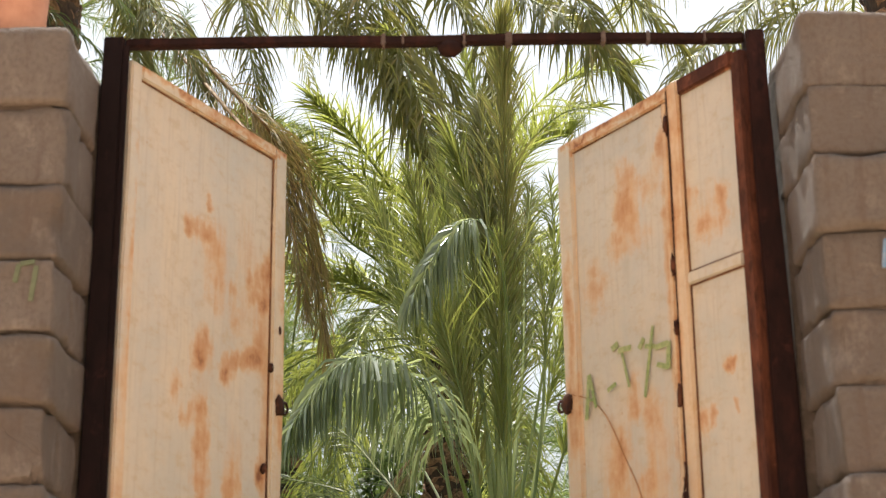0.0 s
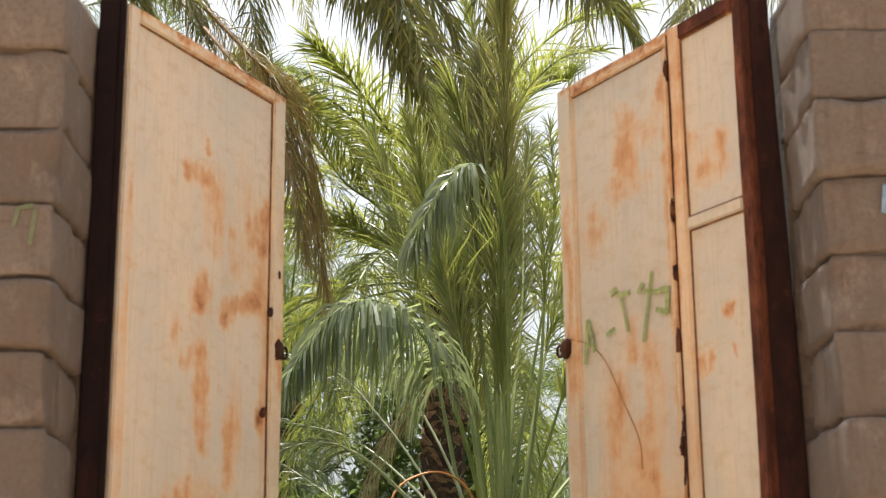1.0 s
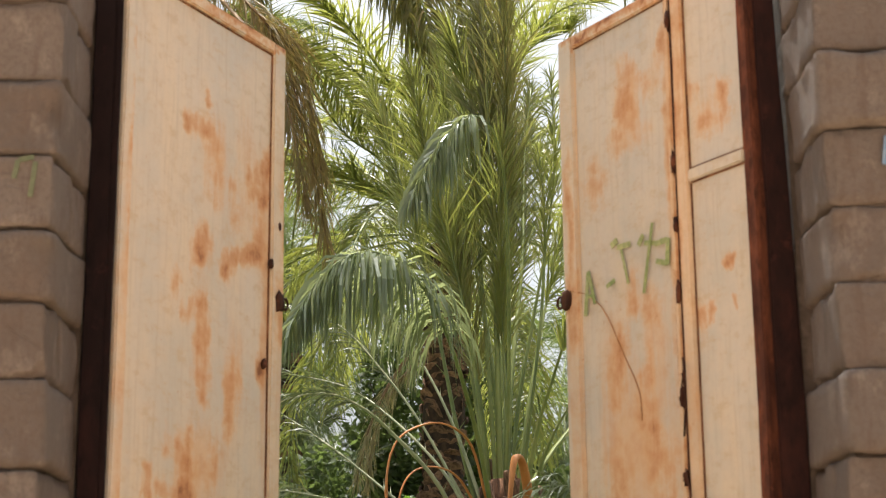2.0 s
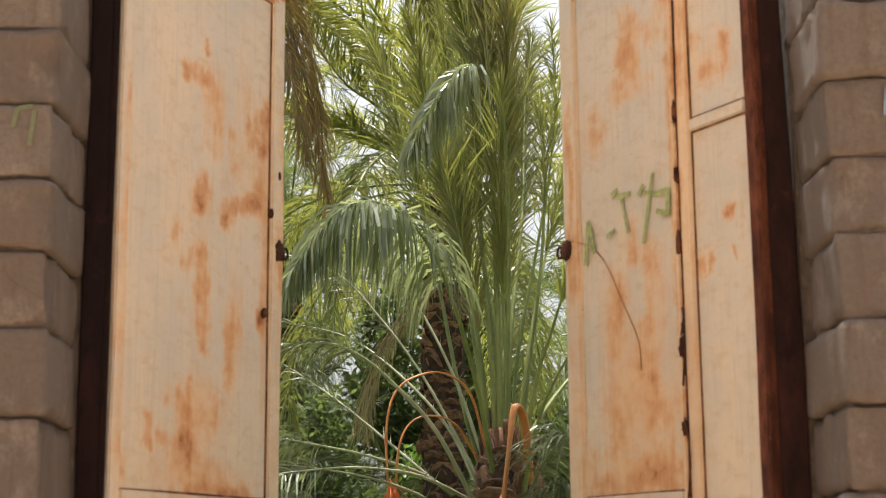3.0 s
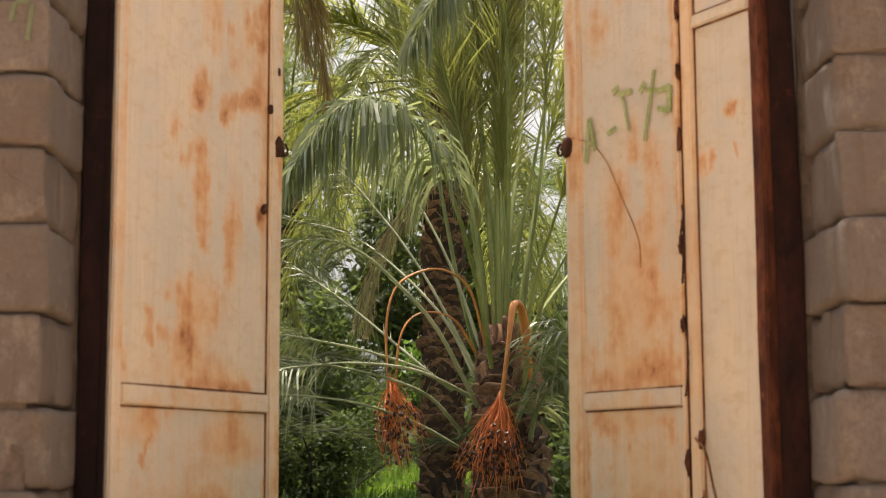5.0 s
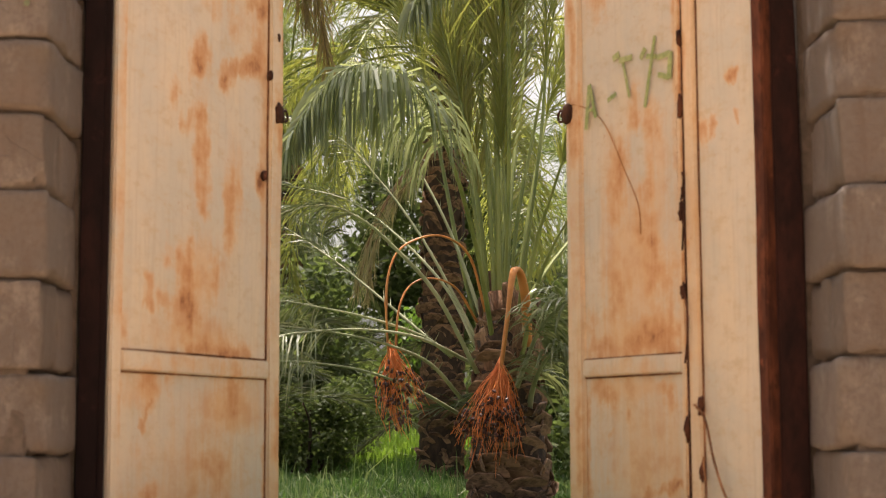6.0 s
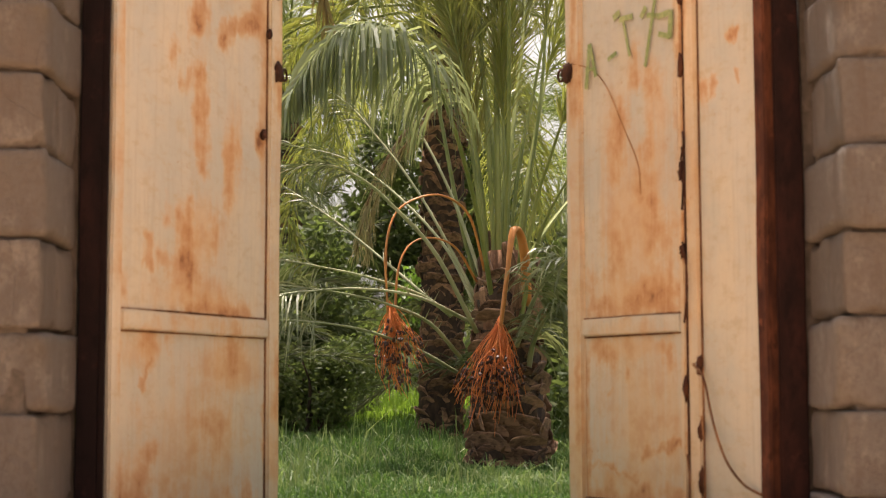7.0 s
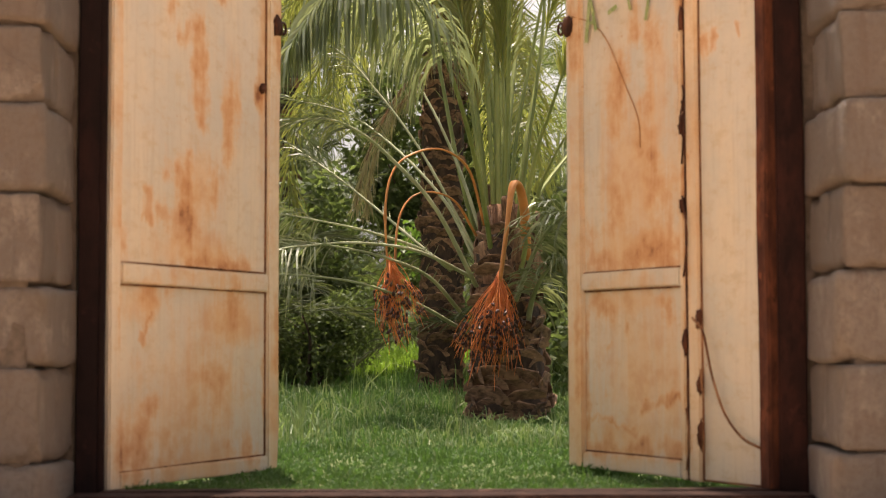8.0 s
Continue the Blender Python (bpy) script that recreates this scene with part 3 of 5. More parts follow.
# ---- ground ----
def build_ground():
    xs = [-900, -120, -40] + [-16 + i for i in range(33)] + [40, 120, 900]
    ys = [-900, -60, -20] + [-8 + i for i in range(41)] + [60, 150, 1200]
    verts = [(x, y, 0.0 if y < 1.5 else 0.02 * noise.noise(Vector((x * 0.5, y * 0.5, 0))) * min(1, (y - 1.5) / 2)) for y in ys for x in xs]
    w = len(xs)
    faces = [(j * w + i, j * w + i + 1, (j + 1) * w + i + 1, (j + 1) * w + i) for j in range(len(ys) - 1) for i in range(w - 1)]
    ob = raw("ground", verts, faces, EARTH, None, "bare sandy earth outside, green turf soil behind the gate", "structure", True)
    return tagged(ob, category="ground")


build_ground()


# ---- gate frame ----
gate = thing("gateway", "dark oxide-red steel gate frame set between block piers", "gateway")
part("post", bar(-0.889, -0.834, -0.035, 0.035, 0, 2.146, 0.004, 10, 0.004, 1), POST_DARK, gate, "dark brown painted steel post")
bm = bar(0.811, 0.880, -0.035, 0.035, 0, 2.148, 0.004, 10, 0.004, 2)
for v in bm.verts:
    v.co.x -= 0.021 * max(0.0, (v.co.z - 0.9) / 1.25) * (v.co.x > 0.845)
part("post", bm, POST_RUST, gate, "dark rusty steel post")
part("stop_flange", bar(-0.834, -0.820, -0.035, -0.025, 0.016, 2.12, 0.002, 10, 0.002, 5), POST_DARK, gate)
part("lintel", bar(-0.834, 0.811, -0.016, 0.016, 2.124, 2.150, 0.004, 30, 0.006, 3), POST_RUST, gate, "thin rusty steel top bar")
part("threshold", bar(-0.834, 0.811, -0.036, 0.03, -0.02, 0.014, 0.004, 12, 0.003, 4), SILL, gate, "dusty brown sill")
part("step", bar(-0.887, 0.872, -0.15, -0.0405, -0.02, 0.012, 0.005, 12, 0.003, 9), SILL, gate, "worn brown step before the posts")
for x, w in ((-0.155, 0.012), (-0.10, 0.006), (0.06, 0.012), (0.175, 0.018), (0.43, 0.012), (0.55, 0.010), (0.70, 0.010)):
    part("band", bar(x, x + w, -0.019, 0.019, 2.121, 2.154, 0.003), TAPE, gate, "pale worn paint band")
bm = bmesh.new()
bmesh.ops.create_icosphere(bm, subdivisions=2, radius=0.024)
for v in bm.verts:
    v.co = Vector((0.028 + v.co.x * 1.5, v.co.y, 2.116 + v.co.z)) + 0.006 * noise.noise_vector(v.co * 60)
part("weld_lump", bm, POST_RUST, gate, smooth=True)


# ---- gate leaves ----
def curve_wire(pts, r, name, mat, parent, n=24, label=""):
    v, f = tube(smooth_path(pts, n), lambda t: r, 6)
    return raw(name, v, f, mat, parent, label, smooth=True)


def lump(name, mat, parent, centre, size, seed, rough=0.2, label="", square=0.85):
    """A rust-eaten lump of iron."""
    bm = bmesh.new()
    bmesh.ops.create_icosphere(bm, subdivisions=3, radius=1)
    for v in bm.verts:
        k = 1 + rough * noise.noise(v.co * 2.2 + Vector((seed * 3.7, 0, 0))) + 0.4 * rough * noise.noise(v.co * 6 + Vector((0, seed * 1.3, 0)))
        c = Vector([math.copysign(abs(a) ** square, a) for a in v.co]) * k
        v.co = Vector([centre[i] + c[i] * size[i] for i in range(3)])
    return part(name, bm, mat, parent, label, True)


def lock(parent, u, z, s, seed):
    """Rusted plate, lug and ring at the free edge of a leaf; s is the outer face's side."""
    plate = lump("lock", LUMP, parent, (u - 0.012, s * 0.022, z), (0.024, 0.008, 0.031), seed, 0.35, "black rusted lock plate")
    lump("lug", LUMP, plate, (u + 0.010, s * 0.014, z + 0.002), (0.014, 0.008, 0.015), seed + 4, 0.5)
    ring = [(u + 0.030 + 0.015 * math.cos(a), s * 0.016, z + 0.017 * math.sin(a)) for a in [i * math.pi / 6 for i in range(13)]]
    curve_wire(ring, 0.0045, "ring", LUMP, plate)


def panel(u0, u1, z0, z1, y, name, mat, parent, seed):
    """A slightly buckled sheet."""
    nu, nz = 14, max(6, int((z1 - z0) / 0.06))
    verts, faces = [], []
    for layer in (0, 1):
        for j in range(nz + 1):
            for i in range(nu + 1):
                u, z = u0 + (u1 - u0) * i / nu, z0 + (z1 - z0) * j / nz
                e = min(1, 6 * min(i / nu, 1 - i / nu)) * min(1, 6 * min(j / nz, 1 - j / nz))
                verts.append((u, y + layer * 0.003 + e * 0.007 * noise.noise(Vector((u * 5, seed * 3.7, z * 4))), z))
    w, k = nu + 1, (nu + 1) * (nz + 1)
    for j in range(nz):
        for i in range(nu):
            a = j * w + i
            faces.append((a, a + 1, a + w + 1, a + w))
            faces.append((k + a, k + a + w, k + a + w + 1, k + a + 1))
    return raw(name, verts, faces, mat, parent, smooth=True)


def seams(u0, u1, z0, z1, y, s, parent, faint=None):
    """Rusted weld beads round a sheet."""
    t = 0.0026
    for k, (a, b, c, d) in enumerate(((u0 - t, u0 + t, z0, z1), (u1 - t, u1 + t, z0, z1), (u0, u1, z0 - t, z0 + t), (u0, u1, z1 - t, z1 + t))):
        part("seam", bar(a, b, y - 0.003, y + 0.003, c, d, 0.0015, 14, 0.0025, k + u0 * 9), SEAM_PAINT if k == faint else SEAM, parent, "rusted weld seam")


def leaf_left():
    leaf = thing("gate_leaf", "cream painted steel gate leaf with rust stains, standing open", "gate", "gate leaves", pose(-0.83, 0.0, 0, 0, 0, math.degrees(math.atan2(0.73, 0.342))))
    y0, y1 = -0.020, 0.016           # outer face on the -y side
    top, length = 2.090, 0.806
    part("stile", bar(0.0, 0.045, y0, y1, 0.012, top, 0.004, 16, 0.003, 1), PAINT_L_LOW, leaf)
    bm = bar(0.735, length - 0.004, y0, y1, 0.012, top, 0.005, 16, 0.004, 2)
    for v in bm.verts:
        v.co.x -= (0.006 * (1 - v.co.z / top) + 0.012 * max(0.0, 1 - v.co.z / 0.05)) * (v.co.x > 0.77)
    part("stile", bm, FRAME_PAINT, leaf)
    part("rail", bar(0.045, 0.735, y0, y1, 2.052, top, 0.004, 12, 0.003, 3), FRAME_PAINT, leaf)
    part("rail", bar(0.045, 0.735, y0, y1, 0.519, 0.569, 0.004, 12, 0.003, 4), PAINT_L_LOW, leaf)
    part("rail", bar(0.045, 0.735, y0, y1, 0.012, 0.052, 0.004, 12, 0.003, 5), PAINT_L_LOW, leaf)
    panel(0.043, 0.737, 0.567, 2.054, -0.008, "sheet", PAINT_L, leaf, 1)
    panel(0.043, 0.737, 0.050, 0.521, -0.008, "sheet", PAINT_L_LOW, leaf, 2)
    seams(0.047, 0.733, 0.571, 2.050, -0.010, -1, leaf, 0)
    seams(0.047, 0.733, 0.054, 0.517, -0.010, -1, leaf, 0)
    lock(leaf, 0.788, 1.294, -1, 1)
    for u, z in ((0.705, 1.10), (0.735, 1.40), (0.775, 1.52)):
        bm = bmesh.new()
        bmesh.ops.create_icosphere(bm, subdivisions=2, radius=0.011)
        for v in bm.verts:
            v.co = Vector((u, y0 + 0.004, z)) + Vector((v.co.x, v.co.y * 0.7, v.co.z * 1.5)) + 0.003 * noise.noise_vector(v.co * 90 + Vector((z, 0, 0)))
        part("rust_lump", bm, LUMP, leaf, smooth=True)
    return leaf


def leaf_right():
    leaf = thing("gate_leaf", "cream painted steel gate leaf with wicket, rust and green scrawl", "gate", "gate leaves", pose(0.79, 0.0, 0, 0, 0, math.degrees(math.atan2(0.73, -0.413))))
    y0, y1 = -0.016, 0.020           # outer face on the +y side
    top = 2.100
    part("hinge_stile", bar(-0.030, 0.010, -0.022, 0.020, 0.012, top - 0.01, 0.004, 18, 0.004, 7), STILE_RUST, leaf, "deeply rusted hinge stile")
    part("stile", bar(0.237, 0.2825, y0, y1 + 0.002, 0.012, top, 0.004, 16, 0.003, 8), SEAM_PAINT, leaf)
    part("stile", bar(0.2955, 0.317, y0, y1, 0.012, 2.058, 0.004, 16, 0.003, 9), SEAM_PAINT, leaf)
    part("stile", bar(0.768, 0.840, y0, y1, 0.018, top, 0.004, 16, 0.003, 10), FRAME_PAINT, leaf)
    part("rail", bar(0.010, 0.237, y0, y1, 2.055, top, 0.004, 6, 0.003, 11), STILE_RUST, leaf)
    part("rail", bar(0.291, 0.768, y0, y1, 2.060, top, 0.004, 10, 0.003, 12), FRAME_PAINT, leaf)
    part("rail", bar(0.012, 0.237, y0, y1, 1.508, 1.542, 0.004, 6, 0.003, 13), PAINT_R_LOW, leaf)
    part("rail", bar(0.317, 0.768, y0, y1, 0.518, 0.566, 0.004, 10, 0.003, 14), PAINT_R_LOW, leaf)
    part("rail", bar(0.317, 0.768, y0, y1, 0.016, 0.062, 0.004, 10, 0.003, 15), PAINT_R_LOW, leaf)
    panel(0.008, 0.239, 1.540, 2.057, 0.006, "sheet", PAINT_R, leaf, 3)
    panel(0.008, 0.239, 0.014, 1.510, 0.006, "sheet", PAINT_R, leaf, 4)
    panel(0.315, 0.770, 0.564, 2.062, 0.006, "sheet", PAINT_R, leaf, 5)
    panel(0.315, 0.770, 0.060, 0.520, 0.006, "sheet", PAINT_R_LOW, leaf, 6)
    seams(0.012, 0.235, 1.544, 2.053, 0.011, 1, leaf)
    seams(0.012, 0.235, 0.018, 1.506, 0.011, 1, leaf)
    seams(0.319, 0.766, 0.568, 2.058, 0.011, 1, leaf, 1)
    seams(0.319, 0.766, 0.064, 0.516, 0.011, 1, leaf, 1)
    part("gap_strip", bar(0.2827, 0.2953, y0, y1 - 0.004, 0.014, 2.09, 0), HINGE, leaf, "dark rusted gap of the wicket")
    lock(leaf, 0.838, 1.293, 1, 2)
    for k, (u, z) in enumerate(((0.292, 1.985), (0.292, 1.575), (0.292, 1.403), (0.294, 1.216), (0.296, 0.937), (0.296, 0.728), (0.291, 0.371), (0.234, 0.429), (0.234, 0.262), (0.234, 0.132))):
        lump("hinge", HINGE, leaf, (u, y1 + 0.002, z), (0.0085, 0.008, 0.026 + 0.006 * math.sin(k * 2.3)), k + 20, 0.65, "dark rusted hinge lump", 1.1)
    # wires tied to the wicket stile
    y = y1 + 0.006
    curve_wire([(0.255, y, 0.432), (0.198, y + 0.012, 0.392), (0.165, y + 0.012, 0.285), (0.120, y + 0.010, 0.192), (0.060, y + 0.006, 0.135), (0.000, y, 0.112)], 0.0035, "cable", SEAM, leaf, 30, "thin brown cable")
    curve_wire([(0.290, y, 1.00), (0.270, y + 0.008, 0.955), (0.276, y + 0.008, 0.88), (0.292, y, 0.835)], 0.003, "tie_wire", LUMP, leaf)
    curve_wire([(0.285, y, 1.04), (0.268, y + 0.010, 1.01), (0.284, y + 0.008, 0.965)], 0.003, "tie_wire", LUMP, leaf)
    curve_wire([(0.292, y, 0.75), (0.262, y + 0.010, 0.66), (0.268, y + 0.008, 0.60), (0.290, y, 0.54)], 0.003, "tie_wire", LUMP, leaf)
    curve_wire([(0.225, y, 0.30), (0.205, y + 0.008, 0.20), (0.215, y + 0.004, 0.09)], 0.0025, "tie_wire", SEAM, leaf)
    curve_wire([(0.286, y, 0.20), (0.268, y + 0.006, 0.11), (0.288, y, 0.04)], 0.0025, "tie_wire", SEAM, leaf)
    # bowed scrape below the lock
    curve_wire([(0.805, 0.0215, 1.318), (0.72, 0.011, 1.285), (0.645, 0.011, 1.222), (0.57, 0.011, 1.10), (0.502, 0.011, 0.985), (0.492, 0.011, 0.90)], 0.0016, "scrape", SCRAPE, leaf, 30, "bowed rust scrape")
    # strokes of a spray scrawl that cannot be read
    for u0, z0, u1, z1, w in ((0.722, 1.358, 0.739, 1.230, 0.016), (0.720, 1.358, 0.690, 1.258, 0.013), (0.728, 1.284, 0.697, 1.283, 0.010), (0.632, 1.296, 0.591, 1.308, 0.013), (0.605, 1.411, 0.574, 1.422, 0.018),
                              (0.574, 1.400, 0.513, 1.398, 0.016), (0.556, 1.394, 0.527, 1.288, 0.010), (0.478, 1.385, 0.454, 1.410, 0.016), (0.408, 1.436, 0.459, 1.246, 0.012), (0.449, 1.388, 0.403, 1.378, 0.014),
                              (0.400, 1.372, 0.345, 1.374, 0.016), (0.341, 1.378, 0.347, 1.305, 0.018), (0.398, 1.325, 0.349, 1.308, 0.015)):
        l = math.hypot(u1 - u0, z1 - z0)
        q = part("stroke", bar(-w * 0.5, w * 0.5, -0.0008, 0.0008, -l / 2, l / 2, 0.0004, 5, 0.003, u0 * 9), GREEN_SPRAY, leaf, "faded green sprayed stroke")
        q.matrix_local = pose((u0 + u1) / 2, 0.0142, (z0 + z1) / 2, 0, math.degrees(math.atan2(u1 - u0, z1 - z0)), 0)
    return leaf


leaf_left()
leaf_right()


# ---- palms ----
# kind dark: olive leaf on near fronds, backlit shade put into the colour
LEAF = {"skirt": WITHERED, "arch": FROND_GREY, "up": FROND, "low": FROND_PALE, "dark": FROND_DARK, "hang": FROND_DARK, "dry": DRY, "stem": FROND_DARK, "edge": FROND_EDGE}
STEM = {"skirt": RACHIS_DRY, "arch": RACHIS, "up": RACHIS, "low": RACHIS_PALE, "dark": RACHIS, "hang": RACHIS, "dry": RACHIS_DRY, "stem": RACHIS_DRY, "edge": RACHIS_PALE}


def shoot(crown, kind, style, count, length, width, *line):
    """One frond of a crown: the bend of its stalk and its leaflets."""
    crown.append((kind, line, count, length, width, style))


FRONDS_A = []
shoot(FRONDS_A, "arch", "curtain", 84, 0.58, 0.034, (0.25, 3.9, 0.73), (0.16, 3.7, 1.23), (0.01, 3.4, 1.7), (-0.15, 3.2, 1.94), (-0.34, 3.05, 2), (-0.52, 2.95, 1.88), (-0.67, 2.85, 1.62))
shoot(FRONDS_A, "arch", "tipped", 44, 0.42, 0.034, (0.29, 3.95, 0.73), (0.32, 3.75, 1.76), (0.29, 3.45, 2.53), (0.15, 3.25, 2.7), (-0.01, 3.1, 2.51), (-0.14, 3, 2.23))
shoot(FRONDS_A, "up", "up", 81, 0.50, 0.018, (0.23, 3.95, 0.73), (0.18, 3.95, 1.37), (0.09, 3.95, 2), (-0.04, 3.95, 2.53), (-0.16, 3.9, 3.16))
shoot(FRONDS_A, "up", "up", 81, 0.50, 0.018, (0.26, 3.95, 0.73), (0.23, 3.98, 1.49), (0.19, 4.05, 2.2), (0.16, 4.2, 3.04), (0.06, 4.3, 3.5))
shoot(FRONDS_A, "dark", "up", 94, 0.50, 0.018, (0.27, 3.95, 0.73), (0.27, 4, 1.6), (0.26, 4.05, 2.4), (0.24, 4.15, 3.18), (0.22, 4.3, 3.73))
shoot(FRONDS_A, "dark", "dense", 135, 0.47, 0.018, (0.29, 3.95, 0.73), (0.32, 4.05, 1.61), (0.34, 4.1, 2.57), (0.34, 4.1, 3.58), (0.33, 4, 4.06))
shoot(FRONDS_A, "up", "bare", 27, 0.34, 0.016, (0.31, 3.95, 0.73), (0.36, 3.95, 1.37), (0.46, 4, 1.89), (0.54, 4.05, 2.31), (0.59, 4.1, 2.72), (0.59, 4.2, 3.22))
shoot(FRONDS_A, "up", "bare", 27, 0.34, 0.016, (0.34, 3.9, 0.73), (0.4, 3.85, 1.22), (0.46, 3.85, 1.64), (0.5, 3.9, 1.99), (0.52, 3.95, 2.38), (0.5, 4, 2.75))
shoot(FRONDS_A, "up", "bare", 40, 0.34, 0.016, (0.35, 3.9, 0.7), (0.44, 3.8, 1.24), (0.52, 3.7, 1.5), (0.59, 3.6, 1.7), (0.7, 3.5, 1.9))
shoot(FRONDS_A, "up", "bare", 35, 0.34, 0.016, (0.37, 3.85, 0.7), (0.46, 3.75, 1.1), (0.58, 3.65, 1.35), (0.72, 3.55, 1.53))
shoot(FRONDS_A, "up", "up", 81, 0.50, 0.018, (0.21, 4, 0.73), (0.08, 4.1, 1.25), (-0.04, 4.3, 1.92), (-0.2, 4.6, 2.65), (-0.4, 4.9, 3.41))
shoot(FRONDS_A, "up", "up", 67, 0.45, 0.018, (0.3, 4.05, 0.73), (0.34, 4.2, 1.52), (0.43, 4.5, 2.27), (0.47, 4.8, 2.93), (0.53, 5, 3.44))
shoot(FRONDS_A, "up", "up", 81, 0.53, 0.018, (0.28, 4, 0.73), (0.26, 4.1, 1.5), (0.17, 4.3, 2.22), (0.05, 4.5, 2.84), (-0, 4.7, 3.48))
shoot(FRONDS_A, "edge", "late", 30, 0.22, 0.012, (0.16, 3.8, 0.65), (-0.04, 3.6, 1.02), (-0.25, 3.45, 1.24), (-0.38, 3.35, 1.34), (-0.53, 3.25, 1.39), (-0.7, 3.15, 1.35), (-0.85, 3, 1.23))
shoot(FRONDS_A, "edge", "late", 20, 0.26, 0.012, (0.2, 4, 0.75), (0.01, 4, 1.12), (-0.14, 4, 1.38), (-0.32, 4.05, 1.63), (-0.53, 4.1, 1.86), (-0.84, 4.2, 2))
shoot(FRONDS_A, "edge", "late", 20, 0.24, 0.012, (0.16, 4, 0.79), (0.01, 4.1, 1.09), (-0.25, 4.2, 1.38), (-0.52, 4.4, 1.59), (-0.89, 4.5, 1.69))
shoot(FRONDS_A, "edge", "late", 22, 0.24, 0.012, (0.04, 4.1, 0.74), (-0.13, 4.1, 0.88), (-0.42, 4.2, 1.13), (-0.66, 4.3, 1.32), (-0.95, 4.5, 1.52))
shoot(FRONDS_A, "edge", "late", 22, 0.26, 0.012, (0.22, 4, 0.82), (0.08, 4.05, 1.25), (-0.07, 4.1, 1.59), (-0.25, 4.2, 1.88), (-0.52, 4.4, 2.13))
shoot(FRONDS_A, "low", "sparse", 15, 0.32, 0.017, (0.04, 3.9, 0.74), (-0.12, 3.7, 0.83), (-0.35, 3.4, 0.89), (-0.54, 3.2, 0.92), (-0.75, 3, 0.94), (-0.99, 2.8, 0.9))
shoot(FRONDS_A, "low", "sparse", 15, 0.34, 0.017, (0.14, 3.9, 0.7), (-0.12, 3.6, 0.81), (-0.37, 3.3, 0.83), (-0.56, 3.1, 0.81), (-0.74, 2.9, 0.77), (-0.96, 2.8, 0.67))
shoot(FRONDS_A, "low", "sparse", 15, 0.32, 0.017, (0.08, 3.8, 0.53), (-0.07, 3.6, 0.69), (-0.27, 3.4, 0.77), (-0.49, 3.2, 0.81), (-0.75, 3, 0.83), (-1, 2.85, 0.82))
shoot(FRONDS_A, "low", "sparse", 15, 0.30, 0.017, (0.06, 3.8, 0.46), (-0.12, 3.6, 0.56), (-0.35, 3.3, 0.64), (-0.56, 3.1, 0.67), (-0.74, 2.9, 0.67), (-0.96, 2.8, 0.63))
shoot(FRONDS_A, "low", "hang", 40, 0.34, 0.028, (0.35, 3.8, 0.58), (0.44, 3.7, 0.82), (0.53, 3.5, 0.94), (0.6, 3.4, 0.96), (0.69, 3.3, 0.77))
shoot(FRONDS_A, "low", "hang", 36, 0.30, 0.026, (0.4, 3.9, 0.36), (0.43, 3.8, 0.59), (0.5, 3.6, 0.73), (0.58, 3.5, 0.75), (0.67, 3.4, 0.57))
shoot(FRONDS_A, "up", "dense", 80, 0.46, 0.017, (0.25, 4.05, 0.73), (0.16, 4.2, 1.5), (0.04, 4.4, 2.3), (-0.12, 4.6, 3.0))
shoot(FRONDS_A, "dark", "dense", 80, 0.46, 0.017, (0.28, 4.1, 0.73), (0.30, 4.3, 1.6), (0.36, 4.6, 2.4), (0.44, 4.9, 3.1))
shoot(FRONDS_A, "up", "bare", 42, 0.34, 0.016, (0.33, 4.0, 0.73), (0.42, 4.1, 1.4), (0.54, 4.3, 2.0), (0.68, 4.5, 2.6))
shoot(FRONDS_A, "dark", "dense", 80, 0.44, 0.017, (0.24, 4.0, 0.73), (0.20, 4.0, 1.3), (0.12, 4.05, 1.9), (0.02, 4.1, 2.45))
shoot(FRONDS_A, "up", "dense", 70, 0.42, 0.017, (0.30, 4.0, 0.73), (0.31, 4.0, 1.4), (0.29, 4.0, 2.1), (0.31, 3.95, 2.8))
FRONDS_B = []
shoot(FRONDS_B, "up", "open", 70, 0.62, 0.034, (0.07, 8.5, 2.73), (-0.1, 8.2, 4.17), (-0.4, 7.8, 4.46), (-0.68, 7.4, 4.74), (-0.93, 7, 4.85))
shoot(FRONDS_B, "up", "rise", 60, 0.60, 0.030, (0.07, 8.5, 2.73), (-0.36, 8, 3.74), (-0.72, 7.4, 3.93), (-1.05, 6.8, 4.25))
shoot(FRONDS_B, "up", "rise", 60, 0.60, 0.030, (0.09, 8.5, 2.73), (0.44, 8.2, 4.16), (0.66, 7.8, 4.68), (0.99, 7.4, 4.72))
shoot(FRONDS_B, "up", "open", 64, 0.60, 0.034, (0.09, 8.5, 2.73), (0.23, 8.6, 4.39), (0.34, 8.8, 5.37), (0.21, 9, 6.09))
shoot(FRONDS_B, "up", "open", 64, 0.60, 0.034, (0.07, 8.5, 2.73), (-0.28, 8, 3.47), (-0.68, 7.4, 3.58), (-1.14, 7, 3.59))
shoot(FRONDS_B, "skirt", "withered", 80, 0.34, 0.014, (0.07, 8.5, 2.73), (-0.2, 7.9, 2.3), (-0.40, 7.7, 2.0), (-0.52, 7.6, 1.65), (-0.55, 7.6, 1.35))
shoot(FRONDS_B, "skirt", "withered", 50, 0.30, 0.014, (0.07, 8.5, 2.73), (-0.27, 7.4, 2.22), (-0.46, 7.1, 1.85), (-0.55, 7, 1.55), (-0.60, 7, 1.32))
FRONDS_C = []
